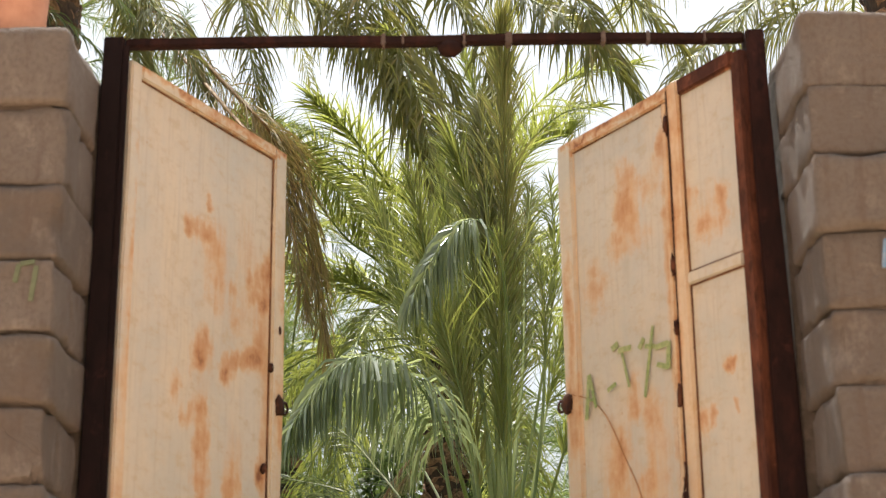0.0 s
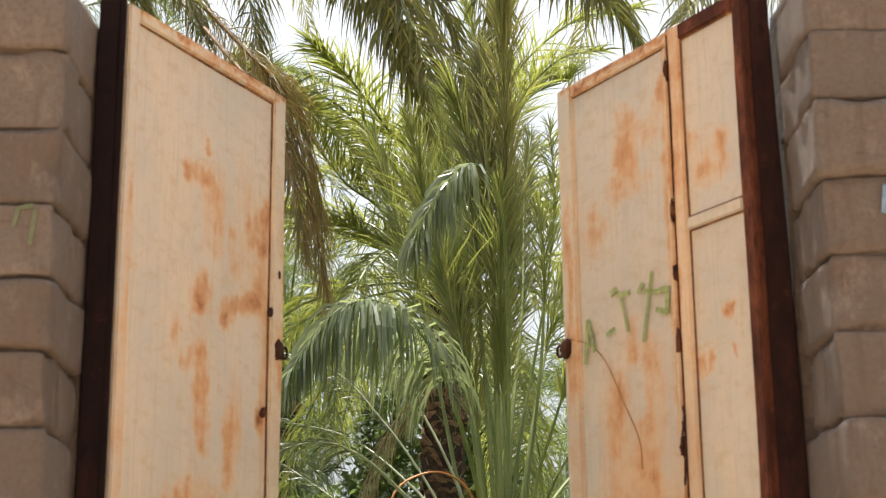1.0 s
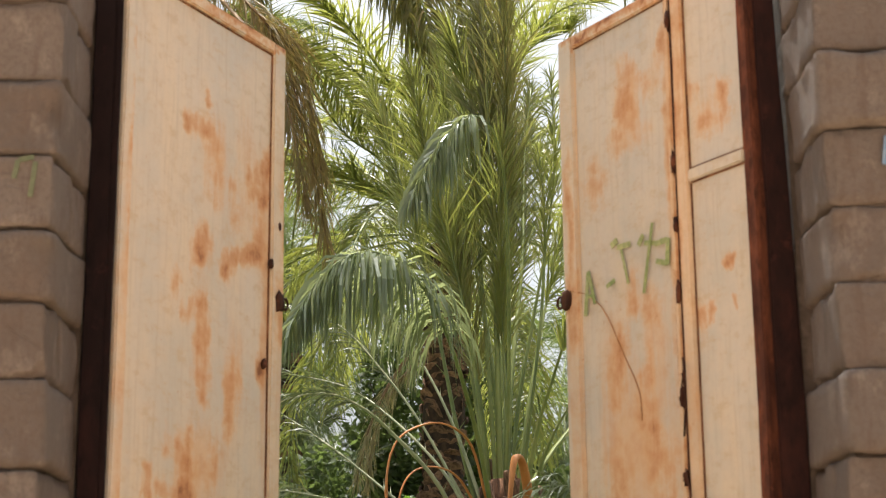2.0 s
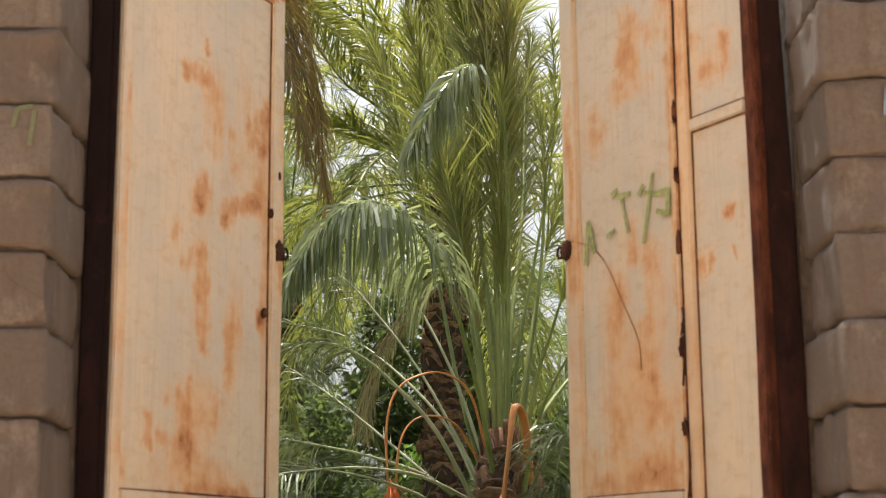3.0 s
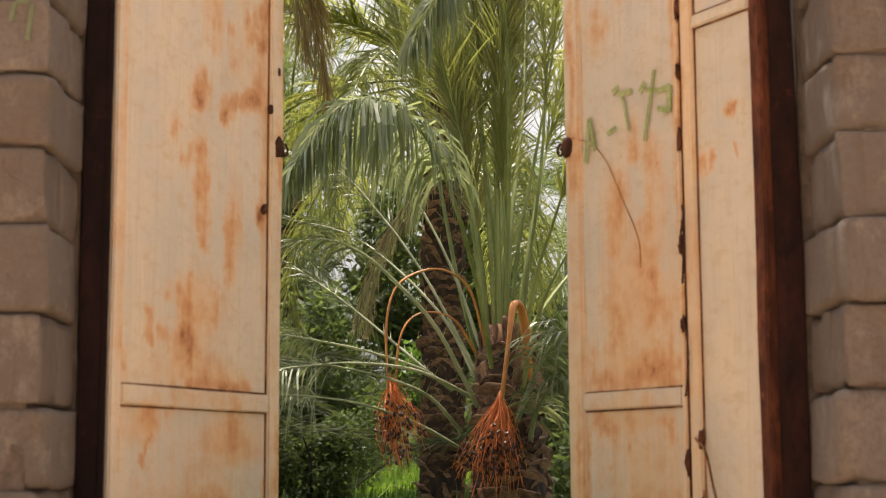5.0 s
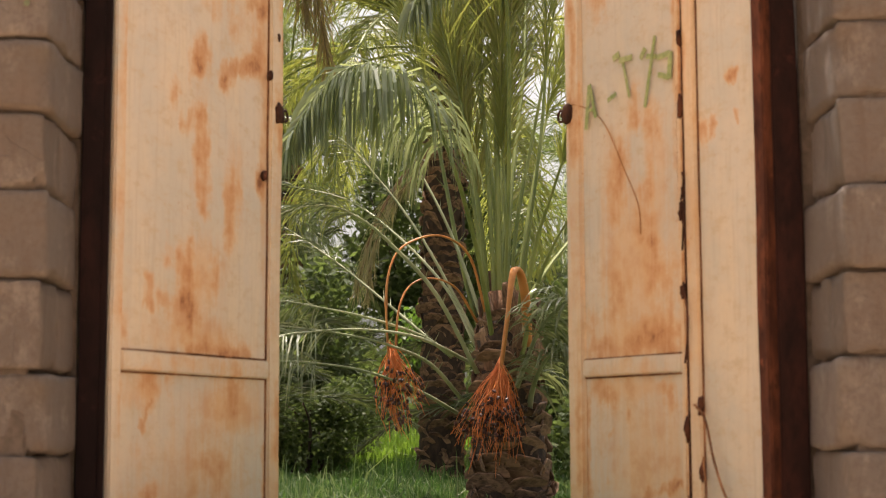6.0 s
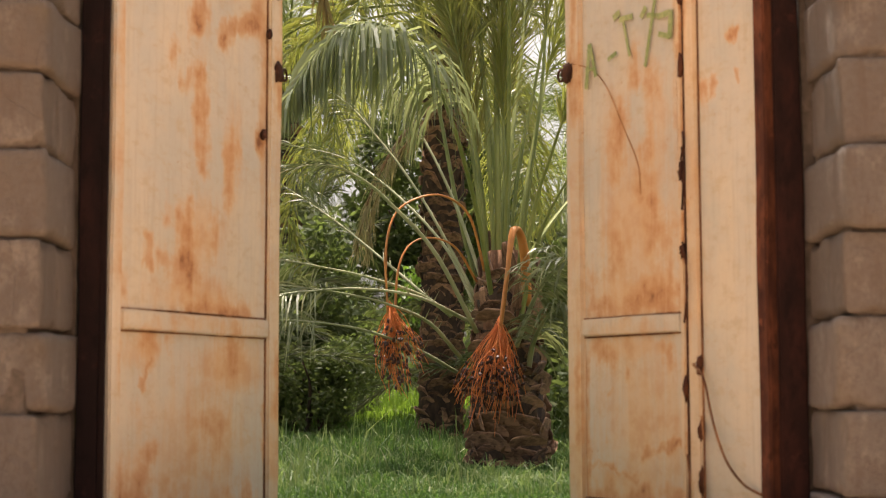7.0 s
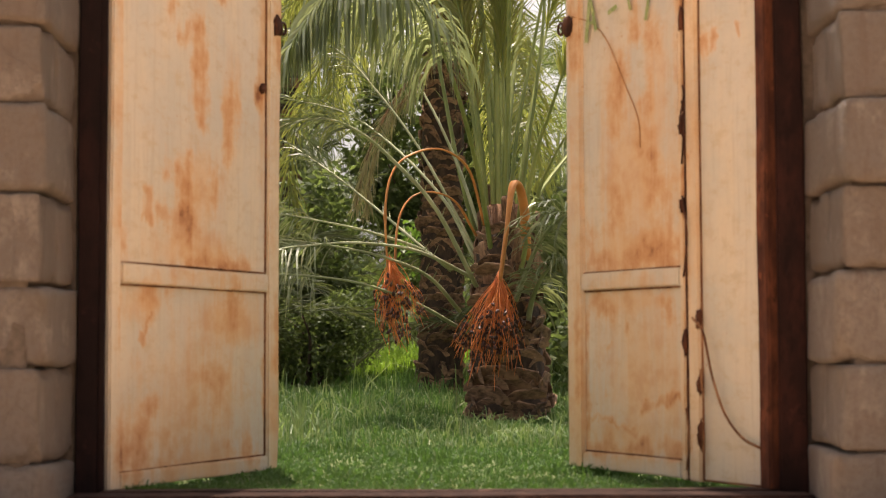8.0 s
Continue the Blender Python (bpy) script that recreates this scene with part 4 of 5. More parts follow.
shoot(FRONDS_C, "hang", "hang", 70, 0.76, 0.040, (-3.41, 9, 7.5), (-0.91, 6.8, 5.85), (-0.55, 6.4, 5.07), (-0.24, 6.1, 4.35), (-0.02, 5.9, 3.58))
shoot(FRONDS_C, "hang", "hang", 70, 0.69, 0.037, (-3.41, 9, 7.5), (-0.67, 7, 5.95), (-0.24, 6.7, 5.38), (0.05, 6.5, 4.8), (0.2, 6.4, 4.09))
shoot(FRONDS_C, "hang", "hang", 70, 0.69, 0.037, (-3.41, 9, 7.5), (-1.37, 6.8, 5.81), (-0.84, 6.5, 5.34), (-0.42, 6.3, 4.85), (-0.17, 6.2, 4.22))
shoot(FRONDS_C, "hang", "hang", 70, 0.76, 0.040, (-3.41, 9, 7.5), (-0.07, 6.6, 5.83), (0.6, 6.2, 5.29), (0.98, 5.9, 4.86), (1.28, 5.8, 4.39))
shoot(FRONDS_C, "hang", "hang", 62, 0.63, 0.037, (-3.41, 9, 7.5), (-0.33, 7, 6), (0.1, 6.7, 5.52), (0.33, 6.5, 5.06), (0.4, 6.4, 4.5))
shoot(FRONDS_C, "hang", "hang", 59, 0.67, 0.029, (-3.41, 9, 7.5), (-2.47, 7, 6.02), (-2.18, 6.8, 5.61), (-1.88, 6.6, 5.22), (-1.66, 6.5, 4.7))
shoot(FRONDS_C, "hang", "hang", 54, 0.52, 0.029, (-3.41, 9, 7.5), (-2.55, 7, 5.98), (-2.31, 6.8, 5.59), (-2.21, 6.7, 5.27), (-2.13, 6.6, 4.92))
shoot(FRONDS_C, "hang", "hang", 59, 0.57, 0.026, (-3.41, 9, 7.5), (-1.66, 6.8, 5.91), (-1.42, 6.6, 5.44), (-1.33, 6.5, 4.95), (-1.23, 6.4, 4.38))
shoot(FRONDS_C, "stem", "stem", 12, 0.20, 0.012, (-3.41, 9, 7.5), (-1.92, 6.1, 5.72), (-1.3, 5.9, 4.41))
shoot(FRONDS_C, "hang", "hang", 70, 0.69, 0.037, (-3.41, 9, 7.5), (-0.77, 6.6, 5.75), (-0.35, 6.3, 5.07), (-0.11, 6.1, 4.39), (0.04, 6, 3.83))
shoot(FRONDS_C, "dry", "withered", 96, 0.63, 0.017, (-3.41, 9, 7.5), (-1.49, 6.4, 4.74), (-1.11, 6.2, 4.2), (-0.88, 6.1, 3.48), (-0.72, 6, 2.66))
shoot(FRONDS_C, "dry", "withered", 96, 0.63, 0.017, (-3.41, 9, 7.5), (-1.43, 6.5, 4.69), (-1.02, 6.3, 4.19), (-0.83, 6.2, 3.55), (-0.76, 6.15, 2.84))
shoot(FRONDS_C, "dry", "withered", 80, 0.57, 0.017, (-3.41, 9, 7.5), (-1.48, 6.3, 4.53), (-1.13, 6.1, 4.04), (-0.96, 6, 3.49), (-0.86, 5.95, 2.94))
shoot(FRONDS_C, "up", "rise", 76, 0.42, 0.028, (-3.41, 9, 7.5), (-1.86, 7, 4.77), (-1.38, 6.8, 4.53), (-0.87, 6.6, 4.17), (-0.35, 6.4, 3.53))
FRONDS_E = []
shoot(FRONDS_E, "hang", "hang", 36, 0.60, 0.034, (3.2, 6.4, 6.2), (0.98, 5.5, 5.25), (1.2, 5.3, 4.88), (1.5, 5.2, 4.44))
shoot(FRONDS_E, "hang", "hang", 40, 0.58, 0.032, (3.2, 6.4, 6.2), (2.49, 5.8, 5.3), (2.04, 5.6, 4.92), (1.68, 5.4, 4.53), (1.41, 5.3, 4.16))
shoot(FRONDS_E, "hang", "hang", 36, 0.50, 0.030, (3.2, 6.4, 6.2), (2.74, 5.8, 5.21), (2.38, 5.6, 4.91), (2.15, 5.5, 4.67), (2, 5.4, 4.35))
shoot(FRONDS_E, "hang", "hang", 32, 0.50, 0.034, (3.2, 6.4, 6.2), (0.78, 5.8, 5.45), (0.83, 5.6, 5.09), (0.95, 5.4, 4.79), (1, 5.3, 4.47))


THICK = {"curtain": 0.8, "tipped": 0.6, "sparse": 0.80, "late": 0.9, "stem": 0.5}


def hero(palm, rows, thick, seed):
    rng = random.Random(seed)
    for kind, pts, n, length, width, style in rows:
        add_frond(palm, pts, n, length, width, style, LEAF[kind], STEM[kind], thick * THICK.get(style, 1.0), rng)


def ring(palm, crown, count, length, els, leaf, stem, thick, seed, n=50, skip=None, sag=70, ll=0.45):
    """Fronds all round a crown, leaving out the sector skip."""
    rng = random.Random(seed)
    for i in range(count):
        az = 2 * math.pi * (i * 0.381966 % 1.0)
        if skip and skip[0] < math.degrees(az) % 360 < skip[1]:
            continue
        el = els[0] + (els[1] - els[0]) * i / count
        add_frond(palm, arc_points(crown, az, el + rng.gauss(0, 5), length * (0.85 + 0.3 * rng.random()), sag * (0.8 + 0.4 * rng.random())), n, ll, 0.028, "open" if el > 35 else "hang", leaf, stem, thick, rng)


def strands(bunch, node, low, spread, n, rng, dates=3, band=(0.5, 1.0)):
    """Tangled fruit strands fanning from node, with shrivelled dates along band, a stretch of their length."""
    for k in range(n):
        a = rng.random() * 2 * math.pi
        r = spread * math.sqrt(rng.random())
        end = Vector((low[0] + r * math.cos(a), low[1] + r * 0.8 * math.sin(a), low[2] + rng.gauss(0, 0.06) + 0.12 * (r / spread) ** 2))
        start = Vector(node) + Vector((0, 0, 0.08 * rng.random()))
        out = Vector((math.cos(a), math.sin(a), 0))
        pts = [start]
        for q in (0.35, 0.7):
            pts.append(start.lerp(end, q) + out * (0.10 * r * math.sin(math.pi * q)) + Vector((rng.gauss(0, 0.013), rng.gauss(0, 0.013), rng.gauss(0, 0.01))))
        pts.append(end + Vector((rng.gauss(0, 0.012), 0, 0)))
        path = smooth_path(pts, 10)
        v, f = tube(path, lambda t: 0.0022 - 0.0009 * t, 5)
        raw("strand", v, f, STRAND, bunch, smooth=True)
        for q in range(dates):
            if rng.random() < 0.8:
                ob = new("date", DATE_MESH)
                ob.parent = bunch
                at = path[min(10, int(10 * (band[0] + (band[1] - band[0]) * rng.random())))]
                ob.matrix_local = Matrix.Translation(at + Vector((rng.gauss(0, 0.008), rng.gauss(0, 0.008), rng.gauss(0, 0.01)))) @ pose(0, 0, 0, rng.gauss(0, 30), rng.gauss(0, 30), rng.random() * 360)


bm = bmesh.new()
bmesh.ops.create_icosphere(bm, subdivisions=1, radius=0.0088)
for v in bm.verts:
    v.co = Vector((v.co.x, v.co.y, v.co.z * 1.6)) + 0.002 * noise.noise_vector(v.co * 130)
DATE_MESH = bpy.data.meshes.new("date")
bm.to_mesh(DATE_MESH)
bm.free()
DATE_MESH.materials.append(DATE)


def palm_near():
    rng = random.Random(11)
    palm = thing("date_palm", "short young date palm with upright grey-green fronds in grass", "palm tree", "palms")
    add_trunk(palm, (0.318, 3.98, -0.03), (0.312, 3.98, 0.92), 0.190, 0.140, 23, 9, rng, 0.55, 2.5, 0.78)
    # fibrous sheath round the heart
    v, f = tube([Vector((0.31, 3.98, 0.50 + 0.08 * i)) for i in range(8)], lambda t: 0.160 - 0.075 * t * t + 0.01 * math.sin(19 * t), 14)
    raw("fibre_sheath", v, f, FIBRE, palm, "brown fibre sheath round the heart", smooth=True)
    # long broken leaf bases standing up round the heart
    for k in range(22):
        a, z = 2 * math.pi * (k * 0.381966 % 1.0), 0.60 + 0.34 * k / 22
        r = 0.150 - 0.10 * (z - 0.60)
        ob = new("leaf_base", BOOTS[k % 3])
        ob.parent = palm
        ob.matrix_local = Matrix.Translation((0.315 + math.sin(a) * r, 3.98 - math.cos(a) * r, z)) @ pose(0, 0, 0, rng.gauss(-6, 6), rng.gauss(0, 7), math.degrees(a)) @ Matrix.Diagonal((0.55, 0.6, 1.3 + 0.5 * rng.random(), 1))
    hero(palm, FRONDS_A, 0.0165, 21)
    ring(palm, (0.31, 4.02, 0.85), 5, 2.4, (76, 30), FROND, RACHIS, 0.016, 5, 50, (100, 290), 60, 0.36)
    # fruit bunch in front of the trunk
    one = part("fruit_stalk", bm_tube([(0.405, 3.86, 0.78), (0.395, 3.76, 0.98), (0.370, 3.68, 1.105), (0.342, 3.64, 1.137), (0.322, 3.61, 1.09), (0.298, 3.60, 0.90), (0.262, 3.60, 0.63)], 0.025, 0.018), STALK, palm, "orange fruit stalk with bare strands and dates", True)
    strands(one, (0.262, 3.60, 0.64), (0.205, 3.60, 0.27), 0.185, 100, rng, 3, (0.66, 0.84))
    two = part("fruit_stalk", bm_tube([(0.20, 3.85, 0.95), (0.13, 3.75, 1.20), (0.02, 3.62, 1.285), (-0.10, 3.55, 1.28), (-0.22, 3.50, 1.20), (-0.268, 3.48, 1.02), (-0.258, 3.48, 0.70)], 0.008, 0.009), STALK, palm, "orange fruit stalk with bare strands and dates", True)
    strands(two, (-0.25, 3.48, 0.71), (-0.20, 3.48, 0.41), 0.125, 80, rng, 2, (0.5, 1.0))
    three = part("fruit_stalk", bm_tube([(0.16, 3.85, 0.90), (0.06, 3.70, 1.05), (-0.06, 3.60, 1.09), (-0.16, 3.55, 1.05), (-0.212, 3.52, 0.93), (-0.228, 3.50, 0.70)], 0.008, 0.007), STALK, palm, "thin orange fruit stalk", True)
    return palm


def bm_tube(pts, r0, r1):
    v, f = tube(smooth_path(pts, 30), lambda t: r0 + (r1 - r0) * t, 8, 0.6)
    me = bpy.data.meshes.new("tmp")
    me.from_pydata(v, [], f)
    b = bmesh.new()
    b.from_mesh(me)
    bpy.data.meshes.remove(me)
    return b


def palm_middle():
    rng = random.Random(12)
    palm = thing("date_palm", "middle-sized date palm with rough dark trunk behind", "palm tree", "palms")
    add_trunk(palm, (-0.03, 8.5, -0.05), (0.02, 8.5, 3.3), 0.165, 0.150, 46, 9, rng, 0.75, 2.2, 0.85)
    hero(palm, FRONDS_B, 0.024, 22)
    ring(palm, (0.06, 8.5, 3.4), 32, 3.2, (75, -20), FROND, RACHIS, 0.022, 6, 50, None, 75, 0.5)
    return palm


def palm_tall(foot, top, rows, seed, label):
    rng = random.Random(seed)
    palm = thing("date_palm", label, "palm tree", "palms")
    add_trunk(palm, foot, top, 0.22, 0.18, 60, 9, rng)
    hero(palm, rows, 0.024, seed + 1)
    ring(palm, top, 26, 3.6, (80, -15), FROND_DARK, RACHIS, 0.024, seed + 2, 46, (60, 190) if top[0] < 0 else (170, 300), 80, 0.5)
    return palm


palm_near()
palm_middle()
palm_tall((-3.28, 9.0, -0.05), (-3.41, 9.0, 7.4), FRONDS_C, 31, "tall date palm with drooping olive fronds and scaly trunk")
palm_tall((3.3, 6.4, -0.05), (3.2, 6.4, 6.1), FRONDS_E, 41, "tall date palm with drooping olive fronds beside the wall")


def palm_far(m, seed, height, label):
    rng = random.Random(seed)
    palm = thing("date_palm", label, "palm tree", "far palms")
    add_trunk(palm, (0, 0, -0.1), (0.1, 0, height), 0.22, 0.18, 12, 6, rng)
    ring(palm, (0.1, 0, height), 34, 3.4, (80, -35), FROND_FAR, RACHIS, 0.024, seed, 40, None, 75, 0.55)
    palm.matrix_world = m
    return palm


far_one = palm_far(pose(-3.4, 13.0, 0), 51, 2.2, "dark green date palm in the far shade")
for x, y, turn, s in ((2.6, 12.0, 70, 0.9), (-3.4, 17.0, 140, 1.1), (2.9, 19.0, 200, 1.2), (4.2, 17.0, 20, 1.2), (-5.2, 19.0, 300, 1.3), (-2.6, 25.0, 90, 1.5), (2.2, 27.0, 260, 1.5), (6.5, 25.0, 10, 1.5), (-7.5, 27.0, 50, 1.5)):
    q = copy_thing(far_one, pose(x, y, 0, 0, 0, turn))
    q.scale = (s, s, s)


# invented palms on the left, mostly out of view, to shade the background
tall_one = palm_far(pose(-4.8, 11.0, 0, 0, 0, 30), 52, 6.3, "tall dark green date palm added to shade and fill the grove")
for x, y, turn, s in ((-6.6, 15.0, 110, 1.05), (-4.0, 17.5, 200, 1.1), (-7.6, 10.0, 290, 1.0), (-5.2, 7.6, 340, 0.95)):
    q = copy_thing(tall_one, pose(x, y, 0, 0, 0, turn))
    q.scale = (s, s, s)


for x, y, turn, s in ((-1.75, 13.6, 75, 0.66), (-2.9, 15.5, 160, 0.8), (-2.6, 22.0, 10, 0.85)):
    q = copy_thing(tall_one, pose(x, y, 0, 0, 0, turn))
    q.scale = (s, s, s)


def palm_clump(m, seed):
    ob = thing("palm_offshoot", "low clump of young palm fronds, shade put into their dark green", "young palm", "palm offshoots")
    # dark leaf and stalk colours stand in for shade from above
    ring(ob, (0, 0, -0.02), 24, 2.5, (86, 25), FROND_PAINTED_SHADE, RACHIS_DARK, 0.014, seed, 44, None, 70, 0.42)
    ob.matrix_world = m
    return ob


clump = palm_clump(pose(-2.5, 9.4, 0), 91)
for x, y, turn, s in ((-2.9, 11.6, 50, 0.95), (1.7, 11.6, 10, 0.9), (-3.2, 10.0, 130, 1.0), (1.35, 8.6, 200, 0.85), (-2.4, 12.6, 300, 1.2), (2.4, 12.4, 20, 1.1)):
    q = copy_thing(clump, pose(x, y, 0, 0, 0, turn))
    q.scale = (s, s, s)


# ---- undergrowth ----
def leaf_cloud(name, label, centre, radii, n, size, mat, seed, parent=None, kind=""):
    rng = random.Random(seed)
    verts, faces = [], []
    lumps = [(Vector((rng.uniform(-1, 1), rng.uniform(-1, 1), rng.uniform(-0.8, 1))) * 0.75, 0.25 + 0.3 * rng.random()) for _ in range(16)]
    for i in range(n):
        c, r = rng.choice(lumps)
        d = Vector((rng.gauss(0, 1), rng.gauss(0, 1), rng.gauss(0, 1))).normalized() * r * (0.6 + 0.5 * rng.random())
        p = Vector([centre[k] + (c + d)[k] * radii[k] for k in range(3)])
        p.z = max(p.z, 0.03)
        a = Vector((rng.gauss(0, 1), rng.gauss(0, 1), rng.gauss(-0.2, 0.8))).normalized()
        b = a.cross(Vector((rng.gauss(0, 1), rng.gauss(0, 1), rng.gauss(0, 1)))).normalized()
        l, w = size * (0.7 + 0.7 * rng.random()), size * 0.28
        k = len(verts)
        verts.extend((p, p + a * l * 0.5 + b * w, p + a * l, p + a * l * 0.5 - b * w))
        faces.append((k, k + 1, k + 2, k + 3))
    return raw(name, verts, faces, mat, parent, label, kind)


def bush(centre, radii, n, size, mat, seed, label):
    ob = thing("bush", label, "bush", "bushes")
    rng = random.Random(seed)
    for k in range(6):
        foot = (centre[0] + rng.gauss(0, 0.1), centre[1] + rng.gauss(0, 0.1), -0.03)
        tip = (centre[0] + rng.gauss(0, radii[0] * 0.5), centre[1] + rng.gauss(0, radii[1] * 0.5), centre[2] + radii[2] * 0.6)
        v, f = tube(smooth_path([foot, Vector(foot).lerp(Vector(tip), 0.5) + Vector((0.05, 0, 0.1)), tip], 8), lambda t: 0.02 - 0.014 * t, 6)
        raw("stem", v, f, BARK, ob, smooth=True)
    leaf_cloud("foliage", "", centre, radii, n, size, mat, seed, ob, "stuff")
    return ob


bush((-2.6, 10.8, 1.1), (1.2, 0.9, 1.2), 12000, 0.081, SHRUB, 61, "dense dark green bush in deep shade")
bush((-1.75, 11.6, 0.95), (1.0, 0.8, 1.1), 10000, 0.081, SHRUB, 62, "dense dark green bush in deep shade")
bush((-0.20, 11.0, 1.15), (0.3, 0.3, 0.35), 300, 0.065, SHRUB_LIGHT, 63, "small bush with bright fresh green leaves")
bush((-2.75, 15.0, 1.7), (1.7, 1.0, 1.9), 16000, 0.124, SHRUB, 66, "tall dark green bush behind the palm trunks")
bush((-0.08, 14.0, 2.25), (0.9, 0.7, 1.2), 10000, 0.112, SHRUB, 67, "tall dark green bush behind the palm trunks")
bush((-1.15, 9.8, 0.32), (0.6, 0.5, 0.5), 8000, 0.045, SHRUB, 68, "low dark green bush in deep shade")
bush((1.5, 9.6, 0.9), (0.9, 0.8, 1.0), 9000, 0.081, SHRUB, 64, "dense dark green bush in deep shade")
bush((1.0, 5.4, 0.35), (0.42, 0.35, 0.40), 2400, 0.056, SHRUB, 65, "low green bush beside the palm")

rng = random.Random(77)
verts, faces = [], []
for i in range(22000):
    x, y = rng.uniform(-40, 40), rng.uniform(36, 46)
    hgt = 3.2 + 1.6 * noise.noise(Vector((x * 0.25, 3.3, 0))) + 0.9 * noise.noise(Vector((x * 0.9, 7.3, 0)))
    p = Vector((x, y, rng.random() ** 0.8 * hgt))
    a = Vector((rng.gauss(0, 1), rng.gauss(0, 1), rng.gauss(0, 1))).normalized() * 0.45
    b = a.cross(Vector((rng.gauss(0, 1), rng.gauss(0, 1), rng.gauss(0, 1)))).normalized() * 0.12
    k = len(verts)
    verts.extend((p, p + a * 0.5 + b, p + a, p + a * 0.5 - b))
    faces.append((k, k + 1, k + 2, k + 3))
tagged(raw("far_woods", verts, faces, SHRUB, None, "dark green belt of distant trees", "stuff"), category="trees")


# ---- grass ----
def grass(name, label, count, area, hgt, width, mat, seed, clump=1.5, bend=0.8, near=(0.8, 5.0)):
    """Bent blades of three pieces; short beside the gate, longer further in."""
    g = np.random.default_rng(seed)
    x0, x1, y0, y1 = area
    y = y0 + (y1 - y0) * g.random(count) ** 1.4
    x = x0 + (x1 - x0) * g.random(count)
    tall = np.array([0.42 + 1.6 * max(0, noise.noise(Vector((a * clump, b * clump, seed)))) + 0.30 * noise.noise(Vector((a * 5, b * 5, 1))) for a, b in zip(x, y)])
    tall *= 0.22 + 0.78 * np.clip((y - near[0]) / (near[1] - near[0]), 0, 1)
    tall *= 0.30 + 0.70 * np.clip((np.hypot(x - 0.31, (y - 3.30) / 2.2) - 0.22) / 0.35, 0, 1)
    h = hgt * tall * (0.4 + 0.9 * g.random(count))
    az = g.random(count) * 2 * np.pi
    over = bend * g.random(count) ** 1.3
    w = width * (0.6 + 0.8 * g.random(count))
    turn = g.random(count) * np.pi
    wx, wy = np.cos(turn) * w / 2, np.sin(turn) * w / 2
    v = np.zeros((count, 7, 3))
    for j, (up, out, thin) in enumerate(((-0.1, 0.0, 1.0), (0.5, 0.18, 0.9), (0.85, 0.55, 0.6))):
        cx, cy, cz = x + np.cos(az) * h * over * out, y + np.sin(az) * h * over * out, h * up * (1 - 0.15 * over)
        v[:, 2 * j] = np.stack([cx - wx * thin, cy - wy * thin, cz], 1)
        v[:, 2 * j + 1] = np.stack([cx + wx * thin, cy + wy * thin, cz], 1)
    v[:, 6] = np.stack([x + np.cos(az) * h * over * 1.15, y + np.sin(az) * h * over * 1.15, h * (1.0 - 0.45 * over)], 1)
    k = np.arange(count) * 7
    faces = np.stack([k, k + 1, k + 3, k + 2], 1).tolist() + np.stack([k + 2, k + 3, k + 5, k + 4], 1).tolist() + np.stack([k + 4, k + 5, k + 6], 1).tolist()
    return tagged(raw(name, v.reshape(-1, 3).tolist(), faces, mat, None, label, "stuff"), category="grass")


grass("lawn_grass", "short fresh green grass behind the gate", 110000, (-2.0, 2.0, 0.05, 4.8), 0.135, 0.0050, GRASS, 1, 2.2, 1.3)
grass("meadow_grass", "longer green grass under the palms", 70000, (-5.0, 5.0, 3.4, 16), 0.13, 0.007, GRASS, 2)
grass("grass_tufts", "pale bent grass stalks among the green", 6000, (-1.7, 1.5, 1.6, 5.5), 0.30, 0.0046, GRASS_PALE, 3, 2.6, 1.6)

# sunlight on the clearing is in the blade colour
grass("clearing_grass", "green grass of the clearing behind the palms, sunlight put into its colour", 60000, (-9.0, 8.0, 14.0, 60.0), 0.42, 0.022, GRASS_PAINTED_SUN, 4, 0.8)

# ---- block walls ----
def block_mesh(name, lx, ly, lz, seed, worn):
    """A worn building block with rounded, chipped edges."""
    bm = bmesh.new()
    bmesh.ops.create_cube(bm, size=1)
    bmesh.ops.subdivide_edges(bm, edges=list(bm.edges), cuts=9, use_grid_fill=True)
    shift = Vector((seed * 5.1, seed * 2.3, 0))
    for v in bm.verts:
        c = Vector([math.copysign(abs(a * 2) ** 0.45, a) for a in v.co])
        q = sorted((abs(c.x), abs(c.y), abs(c.z)))
        p = (abs(c.x) ** 26 + abs(c.y) ** 26 + abs(c.z) ** 26) ** (1 / 26)
        c = c * (q[2] / p)
        v.co = Vector((c.x * lx / 2, c.y * ly / 2, c.z * lz / 2))
        chip = max(0.0, noise.noise(v.co * 11 + shift) - 0.02) if q[1] > 0.86 else 0.0
        v.co -= v.co.normalized() * (0.040 * chip * worn)
        v.co += worn * (0.008 * noise.noise_vector(v.co * 6 + shift) + 0.005 * noise.noise_vector(v.co * 24 + shift))
    me = bpy.data.meshes.new(name)
    bm.to_mesh(me)
    bm.free()
    me.shade_smooth()
    me.materials.append(STONE)
    return me


DEPTH = 0.42
LONG = [block_mesh("block", 0.399, DEPTH, 0.1905, k, 0.9) for k in range(8)]
HALF = [block_mesh("block", 0.239, DEPTH, 0.1905, 9 + k, 0.9) for k in range(7)]


JOINTS_WEST = (-0.10, 0.098, 0.317, 0.506, 0.710, 0.912, 1.085, 1.260, 1.434, 1.624, 1.823, 2.030)
JOINTS_EAST = (-0.08, 0.127, 0.317, 0.530, 0.724, 0.915, 1.116, 1.303, 1.484, 1.676, 1.850, 2.055)


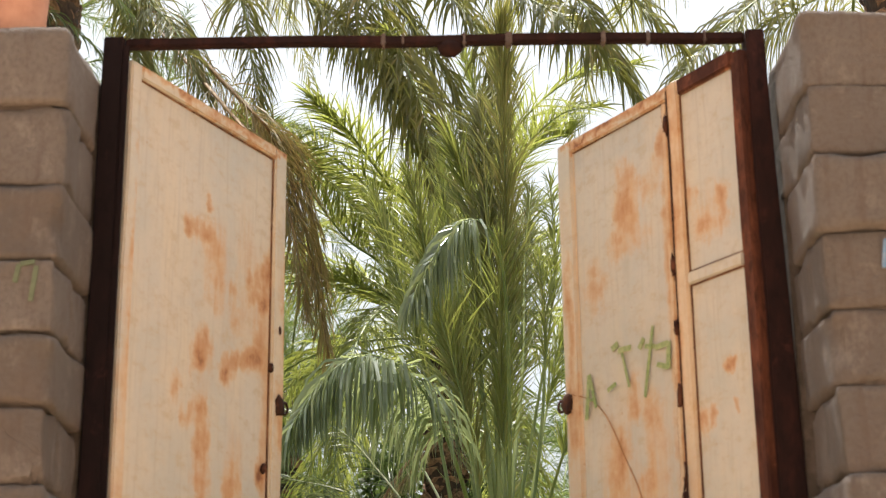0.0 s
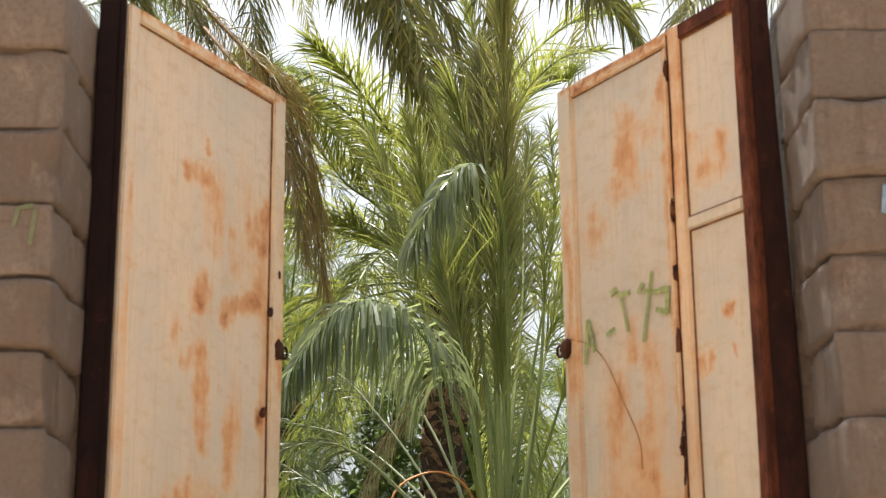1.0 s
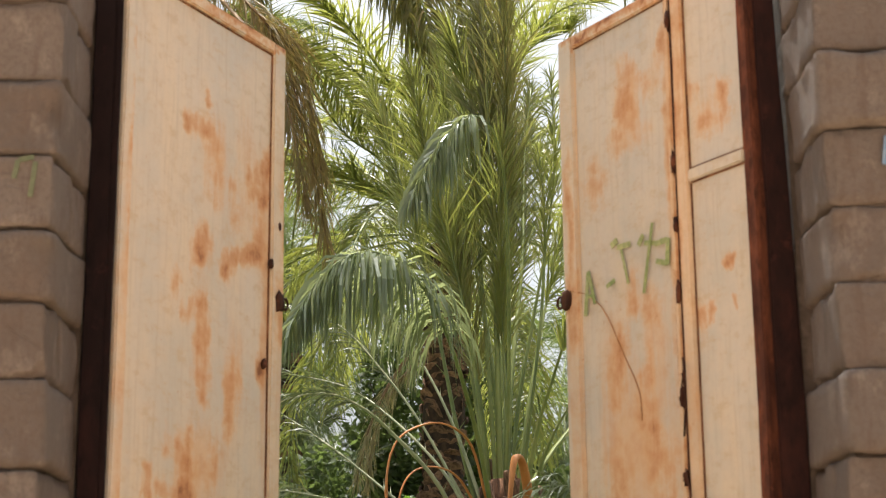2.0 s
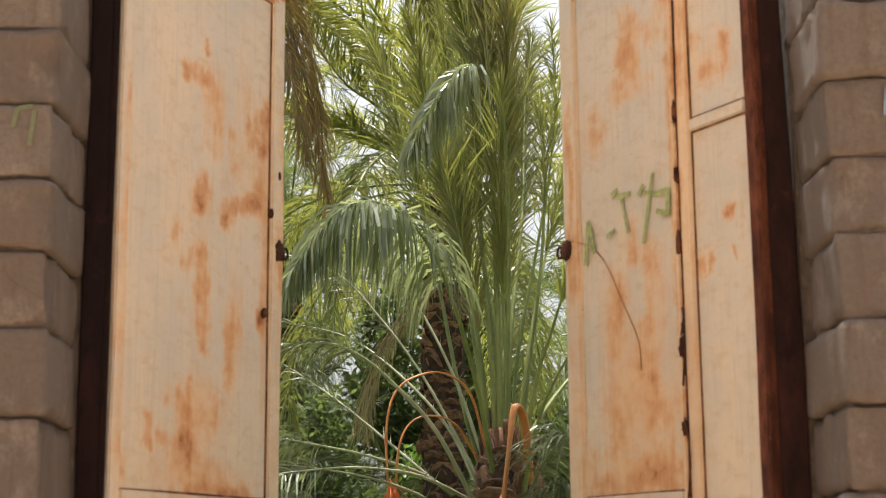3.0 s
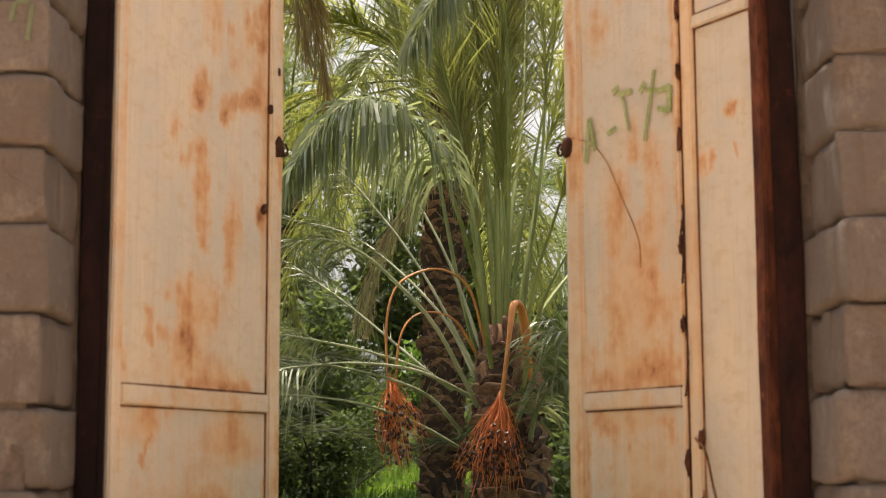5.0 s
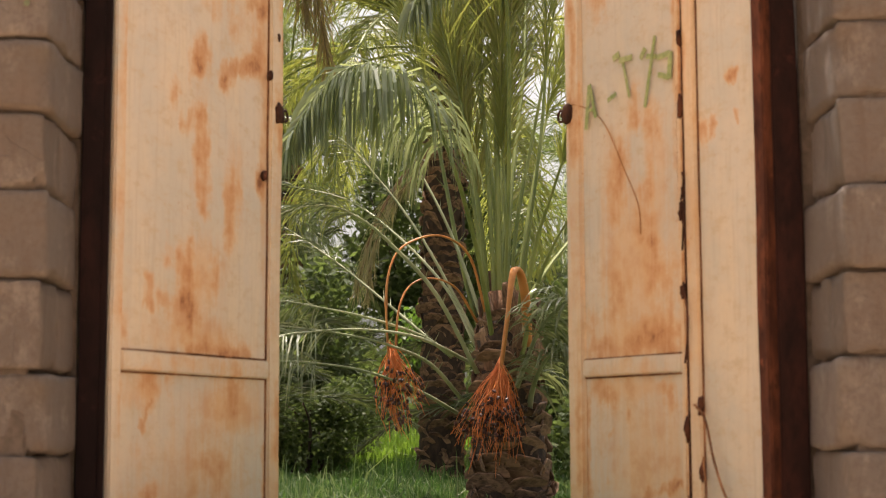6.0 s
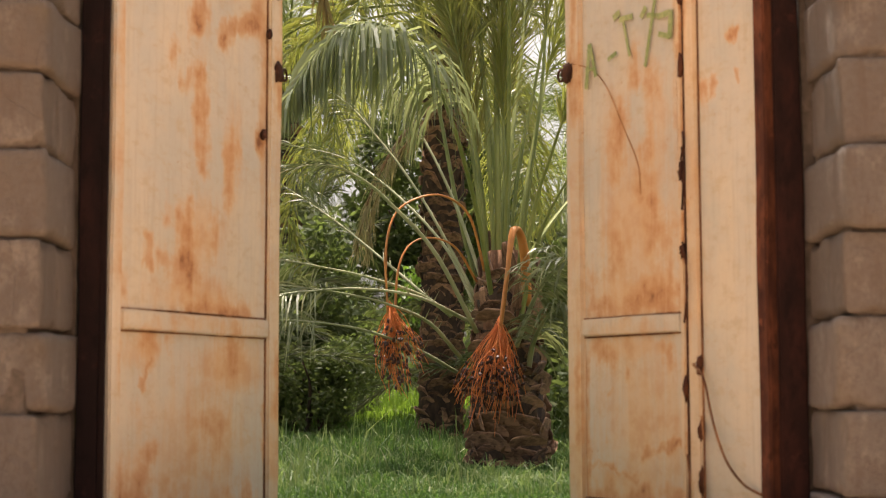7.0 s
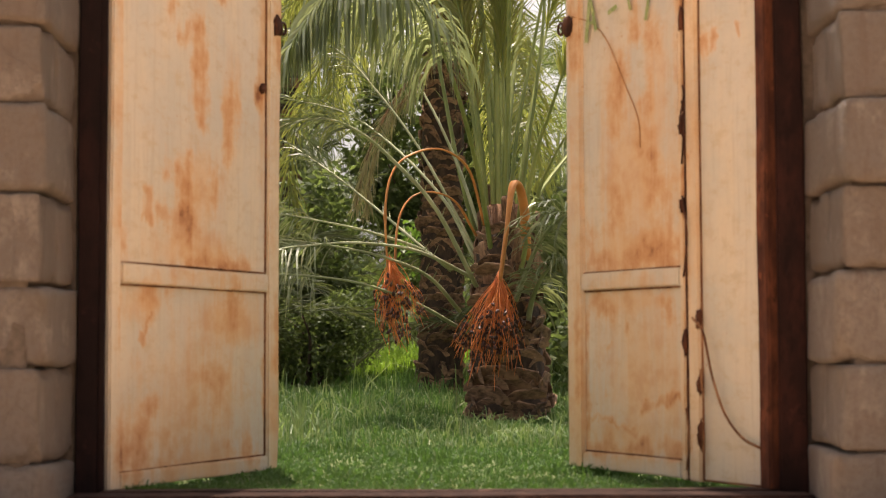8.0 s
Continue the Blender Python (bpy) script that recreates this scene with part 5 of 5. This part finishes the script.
def wall(name, sign, x_end, joints, lean, seed):
    """A pier and wall of blocks that starts at x_end and runs off to the side; every other course of the pier is two blocks deep."""
    rng = random.Random(seed)
    run, top = 3.2, joints[-1]
    a, b = sorted((x_end + sign * 0.040, x_end + sign * (run - 0.05)))
    core = part(name, bar(a, b, -0.330, 0.20, -0.1, top - 0.06, 0.004), MORTAR, None)
    tagged(core, "weathered brown block wall with recessed mortar", "wall", kind="structure")
    a, b = sorted((x_end + sign * 0.003, x_end + sign * 0.06))
    part("mortar_fill", bar(a, b, -0.02, 0.19, -0.1, top - 0.05, 0.003), MORTAR, core)

    def lay(x, y, z, lx, ly, lz, meshes, base):
        ob = new("block", rng.choice(meshes))
        ob.parent = core
        ob.matrix_world = pose(x, y, z, rng.choice((0, 180)) + rng.gauss(0, 1.0), rng.gauss(0, 0.9), rng.gauss(0, 1.6)) @ Matrix.Diagonal((lx / base, ly / DEPTH, lz / 0.193, 1))

    for c, (z0, z1) in enumerate(zip(joints, joints[1:])):
        z, x, h = (z0 + z1) / 2, 0.0, z1 - z0 + rng.gauss(0, 0.002)
        first = x_end + sign * lean * max(0.0, 1.0 - abs(z - 0.85) / 1.0)
        while x < run:
            if c % 2 and x == 0:
                l, joint = 0.24, -0.19 + rng.gauss(0, 0.012)
                at = first + sign * (l / 2 + abs(rng.gauss(0, 0.004)))
                lay(at, (joint - 0.352) / 2 + rng.gauss(0, 0.004), z, l, joint + 0.352, h, HALF, 0.24)
                lay(at + sign * abs(rng.gauss(0.004, 0.004)), (joint + 0.068) / 2, z, l, 0.068 - joint, h, HALF, 0.24)
            else:
                l = 0.40
                at = (first if x == 0 else x_end) + sign * (x + l / 2) + rng.gauss(0, 0.004)
                lay(at, -0.142 + rng.gauss(0, 0.008), z, l, DEPTH, h, LONG, 0.40)
            x += l
    return core


wall("wall_left", -1, -0.893, JOINTS_WEST, 0.006, 5)
wall("wall_right", 1, 0.878, JOINTS_EAST, 0.016, 6)

# sprayed marks on the blocks
marks = thing("sprayed_mark", "faded green sprayed strokes on a wall block", "graffiti")
for x, z, l, a, w in ((-0.985, 1.40, 0.045, 10, 0.012), (-0.962, 1.425, 0.035, 80, 0.012), (-0.945, 1.375, 0.085, 6, 0.012)):
    q = part("stroke", bar(-w / 2, w / 2, -0.002, 0.002, -l / 2, l / 2, 0.0008), GREEN_FADED, marks)
    q.matrix_local = pose(x, -0.356, z, 0, a, 0)
marks = thing("sprayed_mark", "faded blue sprayed strokes on a wall block", "graffiti")
for x, z, l, a, w in ((1.030, 1.425, 0.07, 8, 0.013), (1.05, 1.46, 0.03, 70, 0.012), (1.05, 1.39, 0.03, -70, 0.012)):
    q = part("stroke", bar(-w / 2, w / 2, -0.002, 0.002, -l / 2, l / 2, 0.0008), BLUE_SPRAY, marks)
    q.matrix_local = pose(x, -0.356, z, 0, a, 0)

# clay jar on the wall
bm = bmesh.new()
rings = [(0.0, 0.062), (0.01, 0.068), (0.06, 0.074), (0.14, 0.078), (0.22, 0.074), (0.30, 0.062), (0.33, 0.070), (0.34, 0.070), (0.335, 0.058)]
loops = [[bm.verts.new((r * math.cos(k * math.pi / 12), r * math.sin(k * math.pi / 12), z)) for k in range(24)] for z, r in rings]
for lo, hi in zip(loops, loops[1:]):
    for k in range(24):
        bm.faces.new((lo[k], lo[(k + 1) % 24], hi[(k + 1) % 24], hi[k]))
bm.faces.new(loops[0][::-1]), bm.faces.new(loops[-1])
jar = part("clay_jar", bm, CLAY, None, "smooth pinkish clay jar standing on the wall", True)
tagged(jar, category="jar")
jar.matrix_world = pose(-1.075, -0.2, 2.035)
